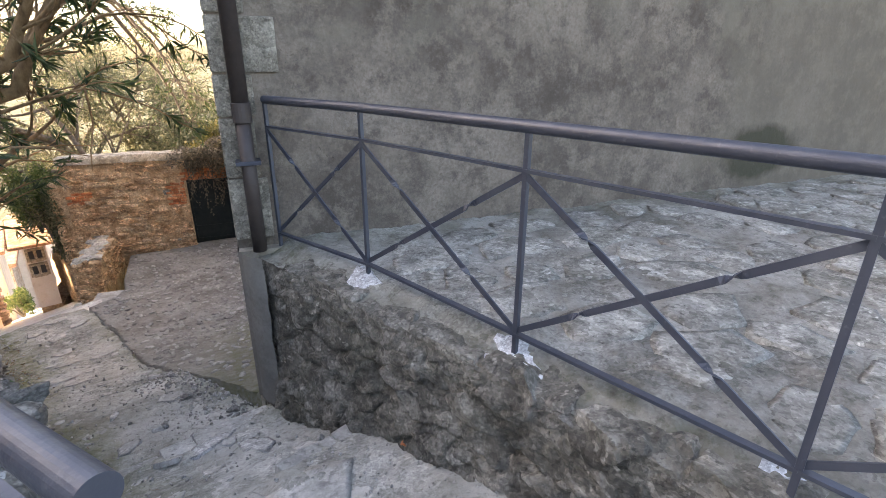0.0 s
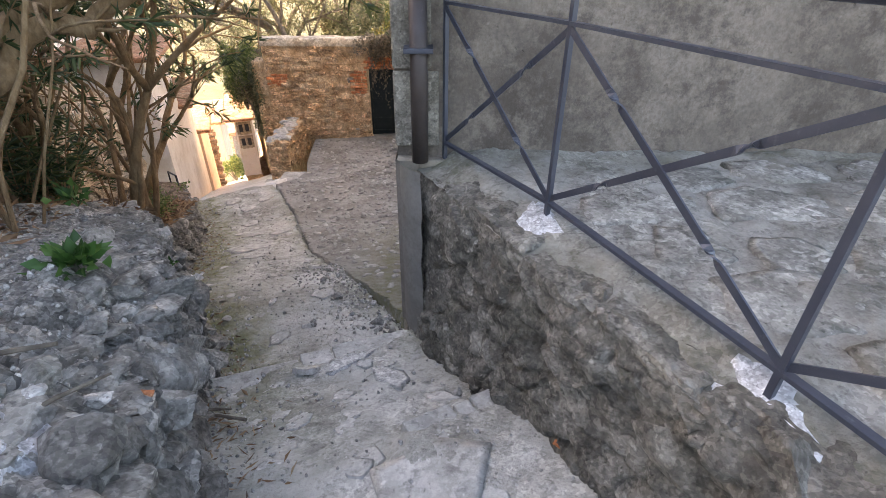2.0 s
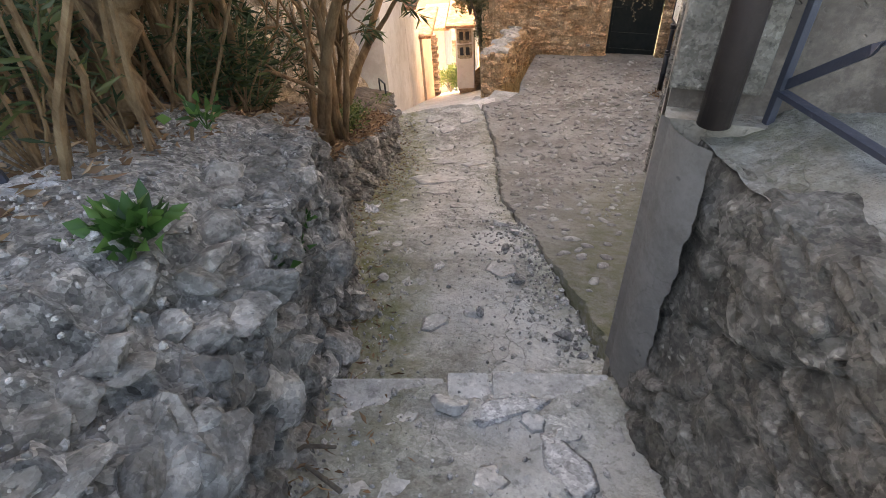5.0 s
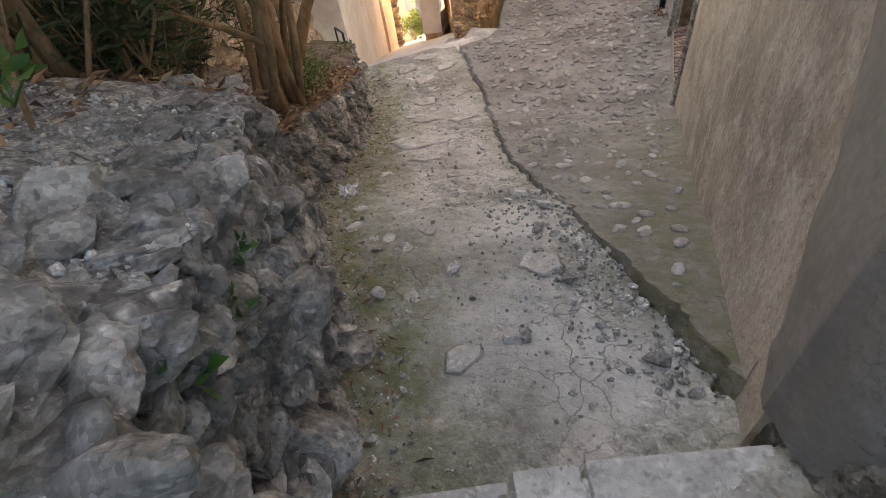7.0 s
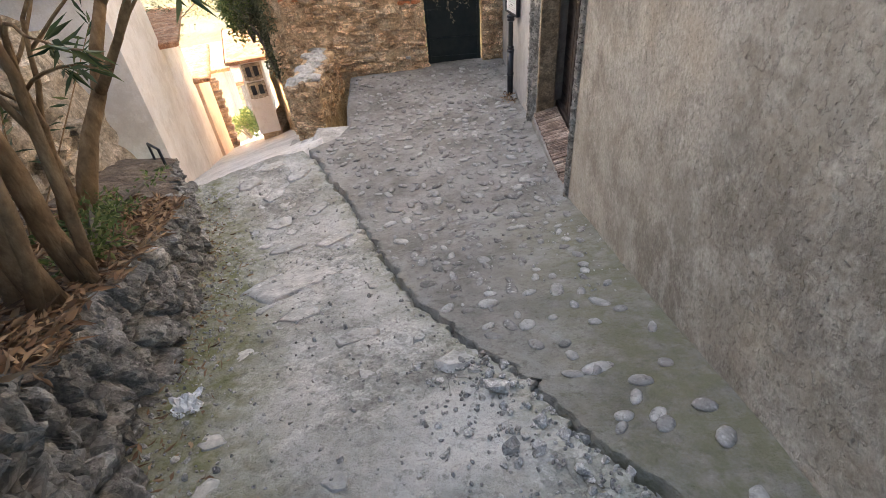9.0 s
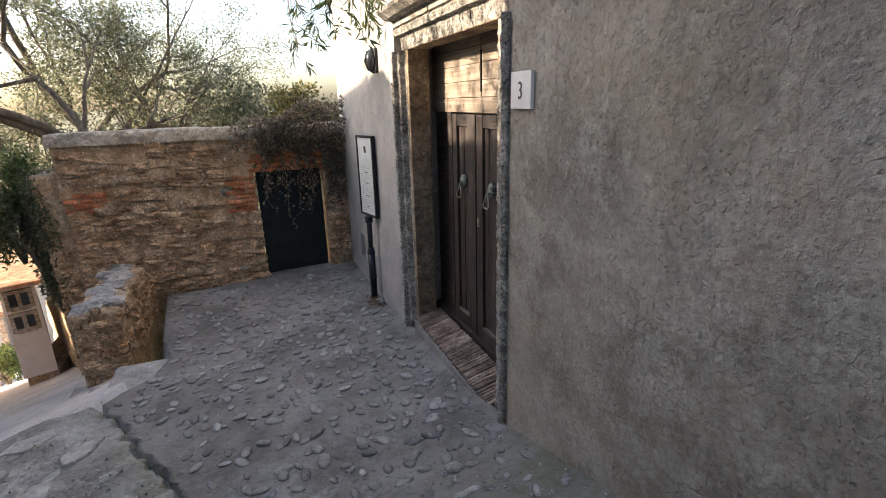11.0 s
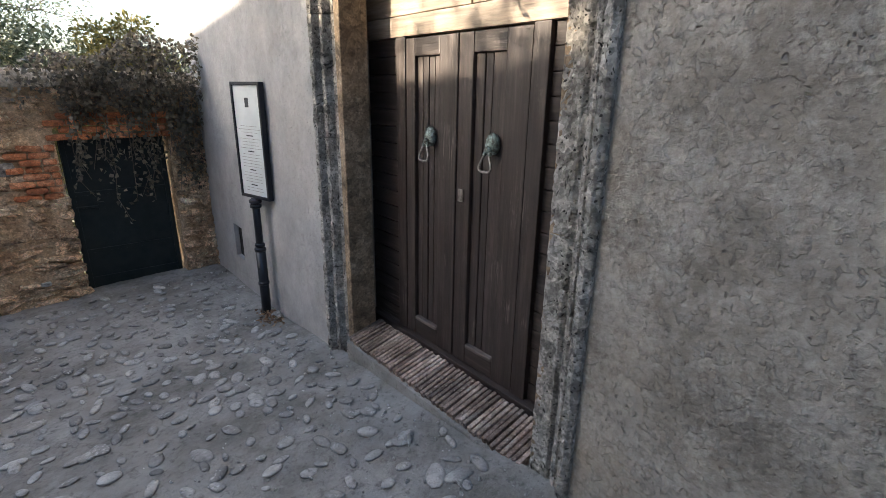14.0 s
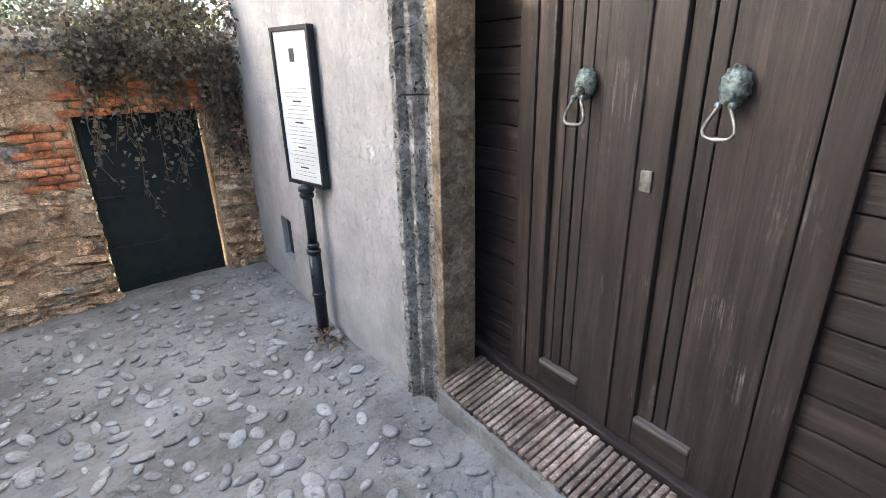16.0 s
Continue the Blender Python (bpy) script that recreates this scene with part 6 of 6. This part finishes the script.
for x, y, w, h, a in ((-2.05, 2.75, 0.85, 0.55, 0.2), (-2.35, 3.35, 0.34, 0.22, 0.3), (-1.95, 3.4, 0.36, 0.22, 0.1), (-2.55, 3.85, 0.3, 0.24, 0), (-2.25, 4.05, 0.34, 0.2, 0.2), (-2.75, 4.4, 0.3, 0.22, 0), (-2.6, 4.8, 0.36, 0.22, 0.4), (-3.1, 4.7, 0.3, 0.22, 0), (-3.0, 5.1, 0.4, 0.25, 0.2),
                      (-0.05, -0.60, 0.17, 0.40, 0.35), (-0.34, -0.42, 0.42, 0.14, 0.45), (-0.62, -0.30, 0.22, 0.07, 0.42), (-1.9, 2.2, 0.3, 0.2, 0.2), (0.20, -1.60, 0.62, 0.5, 0.5), (0.42, -1.95, 0.6, 0.45, 0.9), (-0.75, 0.75, 0.24, 0.2, 0.3), (-0.5, 1.25, 0.28, 0.2, 0.1), (-0.95, 1.6, 0.3, 0.2, 0.4), (-1.5, 1.9, 0.3, 0.18, 0), (-0.95, 0.15, 0.2, 0.13, 0.2)):
    lay_slab(x, y, w, h, a, PALE if (x, y) in ((-0.05, -0.60), (-0.34, -0.42)) else None, 0.008)
BROKEN = [with_material(flag_mesh(80 + k), SLAB) for k in range(8)]
for k in range(60):
    x, y = rng.uniform(-1.1, 0.45), rng.uniform(-2.6, -0.35)
    if left_x(y) + 0.15 < x < right_x(y) - 0.15:
        lay_slab(x, y, rng.uniform(0.10, 0.24), rng.uniform(0.08, 0.2), rng.uniform(0, 6), rng.choice(BROKEN))
for k in range(50):
    y = rng.uniform(0.3, 5.0)
    x = rng.uniform(left_x(y) + 0.3, right_x(y) - 0.1)
    lay_slab(x, y, rng.uniform(0.07, 0.2), rng.uniform(0.06, 0.14), rng.uniform(0, 6), rng.choice(BROKEN))

# stones along the two steps
def step_stones(p, q, n, deep, tall, lift):
    p, q = Vector(p), Vector(q)
    way = (q - p).normalized()
    for k in range(n):
        a, b = p.lerp(q, (k + 0.3 * math.sin(k * 2.1)) / n), p.lerp(q, (k + 1 + 0.3 * math.sin((k + 1) * 2.1)) / n)
        c = (a + b) / 2 + Vector((way.y, -way.x)) * (deep / 2 - 0.02 + rng.uniform(-0.015, 0.015))
        m = pose(c.x, c.y, path_z(c.x, c.y) + lift - tall / 2, rng.gauss(0, 1.0), rng.gauss(0, 1.0) + 5, math.degrees(math.atan2(way.y, way.x)) + rng.gauss(0, 2))
        ob = part("step_stone", boxed(-(b - a).length / 2 + 0.006, (b - a).length / 2 - 0.006, -deep / 2, deep / 2, -tall / 2, tall / 2, 0.014), SLAB, path)
        ob.matrix_basis = m


step_stones((-1.13, -0.585), (0.02, -0.065), 3, 0.22, 0.16, 0.006)
step_stones((0.06, -1.23), (0.60, -0.92), 3, 0.14, 0.16, 0.004)

# cobbles of the court
def pebble_mesh(seed):
    rs = random.Random(seed)
    bm = bmesh.new()
    bmesh.ops.create_icosphere(bm, subdivisions=2, radius=0.5)
    for v in bm.verts:
        v.co *= 1 + 0.16 * noise.noise(v.co * 2.4 + Vector((seed, seed * 3, 0)))
        v.co.z = v.co.z * 0.62 if v.co.z < 0.22 else 0.137 + (v.co.z - 0.22) * 0.35
    me = bpy.data.meshes.new("pebble")
    bm.to_mesh(me)
    bm.free()
    me.polygons.foreach_set("use_smooth", [True] * len(me.polygons))
    me.materials.append(PEBBLE)
    return me


PEBBLES = [pebble_mesh(k) for k in range(12)]
spots = []
y = 0.55
while y < 8.2:
    x = crack_x(y) + 0.12 + rng.uniform(0, 0.1)
    while x < -0.07:
        px, py = x + rng.gauss(0, 0.03), y + rng.gauss(0, 0.035)
        if rng.random() < (0.86 if py > 2.5 else 0.66) and px < -0.05 and not (px < -2.5 and py > 6.6):
            spots.append((px, py))
        x += rng.uniform(0.10, 0.17)
    y += 0.115
near = [p for p in spots if 4.0 < p[1] < 7.2 and p[0] > -1.9]
near = near[:300]
chosen = set(near)
far_v, far_f = [], []
for px, py in spots:
    s = rng.uniform(0.05, 0.095)
    if rng.random() < (0.35 if py > 3.2 else 0.7):
        s *= 0.7
    m = Matrix.Translation((px, py, court_z(px, py) + 0.007 - 0.004 * (py < 3.2))) @ Euler((rng.gauss(0, 0.09), rng.gauss(0, 0.09), rng.uniform(0, 6.3))).to_matrix().to_4x4() @ Matrix.Diagonal((s * rng.uniform(1.1, 1.75), s * rng.uniform(0.65, 1.0), s * rng.uniform(0.5, 0.9), 1))
    me = rng.choice(PEBBLES)
    if (px, py) in chosen:
        share("pebble", me, court, m)
    else:
        b = len(far_v)
        far_v += [tuple(m @ v.co) for v in me.vertices]
        far_f += [tuple(b + i for i in p.vertices) for p in me.polygons]
PEBBLE_FAR = stone("paving_pebbles_joined", ((0.20, 0.193, 0.18), (0.295, 0.286, 0.27), (0.41, 0.40, 0.38)), 0.32, 0.004, 40, 0.75, island=True, grit=0.15)
tagged(raw("pebbles", far_v, far_f, PEBBLE_FAR, court, True), "more pebbles set in the court", kind="stuff")

# stones of the gate wall, the low wall and the pier
BLOCKS = [block_mesh("stone", 400 + k, OCHRE_STONE, 0.30) for k in range(12)]
TAN_BLOCKS = [block_mesh("stone", 430 + k, RUBBLE_WALL, 0.30) for k in range(8)]
BRICKS = [block_mesh("brick", 450 + k, BRICK, 0.06) for k in range(5)]
GREYS = [block_mesh("stone", 470 + k, LIMESTONE, 0.16) for k in range(4)]


def course_wall(parent, x0, x1, z0, z1, front, limit, reds=(), big=1.0):
    made, z = 0, z0
    while z < z1:
        h = rng.choice((0.04, 0.05, 0.06, 0.08, 0.11)) * rng.uniform(0.85, 1.15) * big
        x = x0
        while x < x1 and made < limit:
            red = any(a < x < b and c < z < d for a, b, c, d in reds)
            hh = h * rng.uniform(0.65, 1.05)
            w = rng.uniform(0.06, 0.12 + 1.6 * h) * big
            w = min(w, x1 - x + 0.03)
            proud = rng.uniform(-0.010, 0.038)
            dep = 0.12
            if red:
                x += w
                continue
            me = (rng.choice(GREYS) if rng.random() < 0.012 else rng.choice(BLOCKS))
            if (rng.random() < 0.92 and fbm(x * 1.3, z * 1.3, 90) < 0.62):
                share("stone", me, parent, Matrix.Translation((x + w / 2, front + dep / 2 - proud, z + h / 2 + rng.gauss(0, 0.012))) @ Euler((rng.gauss(0, 0.06), rng.gauss(0, 0.12), rng.gauss(0, 0.08))).to_matrix().to_4x4() @ Matrix.Diagonal((w * 0.97, dep, hh * 0.97, 1)))
                made += 1
            x += w
        z += h * 0.98
    for a, b, c, d in reds:                               # patches of brick
        for j in range(int((d - c) / 0.062)):
            x = a + 0.1 * (j % 2)
            while x < b - 0.05:
                w = min(rng.uniform(0.11, 0.22), b - x)
                share("brick", rng.choice(BRICKS), parent, Matrix.Translation((x + w / 2, front + 0.05 - rng.uniform(-0.005, 0.025), c + 0.031 + j * 0.062)) @ Euler((0, rng.gauss(0, 0.03), rng.gauss(0, 0.04))).to_matrix().to_4x4() @ Matrix.Diagonal((w * 0.96, 0.12, 0.055, 1)))
                x += w


course_wall(gate_wall, -3.40, -1.24, -2.42, -0.46, 8.345, 420, ((-3.42, -2.95, -1.25, -0.98), (-1.62, -1.243, -1.42, -0.92)), 1.3)
course_wall(gate_wall, -0.32, -0.01, -2.32, -0.46, 8.345, 60)
course_wall(gate_wall, -1.235, -0.33, -0.77, -0.44, 8.345, 30, ((-1.3, -0.3, -0.9, -0.6),))
course_wall(pier, -3.71, -3.44, -4.0, -0.80, 8.41, 80)
course_wall(stub, -3.10, -2.72, -2.9, -1.99, 6.705, 44)
for k in range(80):                                       # side of the low wall
    y, z = rng.uniform(6.80, 8.3), rng.uniform(-2.62, -1.98)
    w, h = rng.uniform(0.10, 0.24), rng.uniform(0.05, 0.10)
    share("stone", rng.choice(BLOCKS), stub, Matrix.Translation((-2.725 + rng.uniform(-0.005, 0.02), y, z)) @ Euler((rng.gauss(0, 0.08), 0, math.pi / 2 + rng.gauss(0, 0.08))).to_matrix().to_4x4() @ Matrix.Diagonal((w, 0.12, h, 1)))
TOPS = [rock_mesh("top_stone", 500 + k, SLAB, 1.0, 12, 3) for k in range(6)]
for k in range(34):                                       # ragged top
    x, y = rng.uniform(-3.05, -2.77), rng.uniform(6.80, 8.3)
    s = rng.uniform(0.14, 0.26)
    share("top_stone", rng.choice(TOPS), stub, Matrix.Translation((x, y, -1.96)) @ Euler((rng.gauss(0, 0.12), rng.gauss(0, 0.12), rng.uniform(0, 6))).to_matrix().to_4x4() @ Matrix.Diagonal((s, s * 1.2, 0.10, 1)))
for k in range(220):                                      # rubble of the wall behind the shrubs
    y, u = rng.uniform(-1.5, 4.8), rng.uniform(0.1, 0.8)
    x = garden_x(y) + 0.03 + 0.12 * fbm(y * 2, u * 5, 3) - 0.3 * u
    z = bank_z(min(y, 5.5)) - 0.6 + (2.7 - 0.1 * max(0, y)) * u
    s = rng.uniform(0.15, 0.34)
    share("stone", rng.choice(TAN_BLOCKS), back_wall, Matrix.Translation((x, y, z)) @ Euler((rng.gauss(0, 0.15), 0, math.pi / 2 + rng.gauss(0, 0.15))).to_matrix().to_4x4() @ Matrix.Diagonal((s, 0.2, s * 0.6, 1)))

# ---- small loose things ----
def loose(name, label, x, y, z, s, mat, seed, flat=0.7, group=""):
    ob = new(name, rock_mesh(name, seed, mat, flat, 12, 3, 0.6))
    ob.matrix_basis = Matrix.Translation((x, y, z)) @ Euler((rng.gauss(0, 0.2), rng.gauss(0, 0.2), rng.uniform(0, 6))).to_matrix().to_4x4() @ Matrix.Diagonal((s * 0.75, s * rng.uniform(0.5, 0.9), s * 0.75, 1))
    return tagged(ob, label, name.replace("_", " "), group)


for k, (x, y, s) in enumerate(((0.33, -0.86, 0.085), (0.62, -1.02, 0.10), (0.36, -1.0, 0.05))):
    loose("stone", "loose grey stone lying at the foot of the wall", x, y, path_z(x, y) + s * 0.25, s, PEBBLE, 600 + k, 0.7, "loose stones on the path")
loose("brick_fragment", "broken red brick fragment at the wall foot", 0.72, -1.38, path_z(0.70, -1.38) + 0.03, 0.10, BRICK, 610, 0.6)
loose("brick_fragment", "orange broken tile piece lying on the bank", -1.274, -1.451, bank_top(-1.274, -1.451) + 0.015, 0.085, BRICK, 611, 0.5)
loose("brick_fragment", "pink broken brick stuck in the rubble", -0.745, -1.50, 0.06, 0.07, BRICK, 612, 0.9)
for k, (x, y, s) in enumerate(((-1.232, -1.505, 0.10), (-0.916, -1.681, 0.09), (-1.092, -1.662, 0.085), (-1.102, -1.303, 0.06), (-0.818, -1.61, 0.13), (-0.72, -1.80, 0.26), (-0.988, -1.69, 0.09), (-1.18, -1.42, 0.04))):
    px = bank_point(math.sqrt(max(0.02, bank_face(1, y)[0] - x) / 5.5), y)
    loose("stone", "pale broken stone lying on the bank", x, y, px[2] + s * 0.15, s, WHITE_STONE if k < 5 else LIMESTONE, 620 + k, 0.6, "pale stones on the bank")
loose("stone", "dark stone lying beside the notice post", -0.06, 6.5, court_z(-0.06, 6.5) + 0.03, 0.12, LIMESTONE, 660)
for k in range(5):
    x, y = ((-1.15, 0.62), (-0.78, 0.30), (-1.45, 0.40), (-1.62, 0.75), (-0.35, 0.85))[k]
    loose("stone", "flat loose stone on the path", x, y, path_z(x, y) + 0.02, (0.13, 0.14, 0.11, 0.09, 0.1)[k], (WHITE_STONE, SLAB, PEBBLE, LIMESTONE, SLAB)[k], 640 + k, 0.45, "loose stones on the path")
bm = bmesh.new()
bmesh.ops.create_grid(bm, x_segments=12, y_segments=12, size=0.06)
for v in bm.verts:
    v.co *= 1 + 0.45 * noise.noise(v.co.normalized() * 2.2 + Vector((3, 1, 0)))
    v.co.z = 0.055 * abs(noise.noise(v.co * 32)) + 0.02 * noise.noise(v.co * 75)
bmesh.ops.solidify(bm, geom=bm.faces[:], thickness=0.003)
tis = part("tissue", bm, TISSUE, None)
tis.matrix_basis = Matrix.Translation((-2.20, 1.46, path_z(-2.20, 1.46) + 0.012)) @ Euler((0.1, 0.1, 0.4)).to_matrix().to_4x4()
tagged(tis, "crumpled white paper tissue lying on the path", "tissue")
for k, pts in enumerate(([(-1.06, -1.90, 0.235), (-0.952, -1.80, 0.245), (-0.84, -1.69, 0.262), (-0.739, -1.599, 0.262)], [(-1.204, -1.556, 0.275), (-1.08, -1.53, 0.285), (-0.95, -1.501, 0.29)], [(-0.98, -1.15, -0.58), (-0.93, -0.95, -0.66), (-0.86, -0.88, -0.74)], [(-0.86, -1.02, -0.62), (-0.70, -1.05, -0.62)])):
    st = part("stick", tube(bmesh.new(), pts, [0.008, 0.009, 0.007, 0.004][:len(pts)], 6), GREY_BARK, None)
    tagged(st, "thin dry grey stick lying on the stones", "stick", "sticks on the ground")
gravel_v, gravel_f = [], []
TINY = [rock_mesh("grit", 700 + k, LIMESTONE, 1.0, 6, 1) for k in range(8)]
for k in range(7000):
    r = rng.random()
    if r < 0.16:                                          # broken strip beside the joint
        y = rng.uniform(0.15, 1.6)
        x = right_x(y) - abs(rng.gauss(0.12, 0.22))
        z = path_z(x, y)
    elif r < 0.36:
        y = rng.uniform(-2.0, 4.8)
        x = left_x(y) + abs(rng.gauss(0, 0.18)) + 0.03
        z = path_z(x, y)
    elif r < 0.58:
        y = rng.uniform(-2.3, 5.0)
        x = rng.uniform(left_x(y), right_x(y))
        z = path_z(x, y)
    elif r < 0.88:
        y = rng.uniform(-2.4, 0.4)
        x, y, z = bank_point(math.sqrt(rng.uniform(0.02, 1.2) / 5.5), y)
    else:
        y = rng.uniform(2.0, 8.2)
        x = -abs(rng.gauss(0, 0.5)) - 0.03 if rng.random() < 0.6 else rng.uniform(crack_x(y), 0)
        z = court_z(x, y)
    s = rng.uniform(0.008, 0.024) * (2.0 if rng.random() < 0.12 else 1) * (rng.uniform(1.2, 3.2) if r < 0.16 and rng.random() < 0.10 else 1)
    if r < 0.16 and s < 0.018:
        continue
    m = Matrix.Translation((x, y, z + s * 0.15)) @ Euler((rng.uniform(0, 6), rng.uniform(0, 6), rng.uniform(0, 6))).to_matrix().to_4x4() @ Matrix.Diagonal((s, s * 0.8, s * 0.6, 1))
    me = TINY[k % 8]
    b = len(gravel_v)
    gravel_v += [tuple(m @ v.co) for v in me.vertices]
    gravel_f += [tuple(b + i for i in p.vertices) for p in me.polygons]
GRIT = stone("loose_grit", ((0.25, 0.24, 0.225), (0.36, 0.35, 0.33), (0.50, 0.49, 0.465)), 0.35, 0.004, 50, 0.9, island=True)
tagged(raw("gravel", gravel_v, gravel_f, GRIT), "loose grey stone chips scattered over the path", "gravel", kind="stuff")
sp, wy = [], []
rs = np.random.RandomState(9)
for k in range(700):
    yy = rs.uniform(-2.0, 4.5)
    xx = left_x(yy) + abs(rs.normal(0, 0.16)) + 0.02
    sp.append((xx, yy, path_z(xx, yy) + 0.008))
    wy.append((rs.normal(), rs.normal(), rs.normal(0, 0.2)))
dl = thing("fallen_leaves", "dry brown leaves and twigs along the wall foot", "leaf litter", kind="stuff")
leaves("leaf_mass", sp, wy, rs.uniform(0.02, 0.08, len(sp)), rs.uniform(0.006, 0.02, len(sp)), DRY_LEAF, dl, 9)
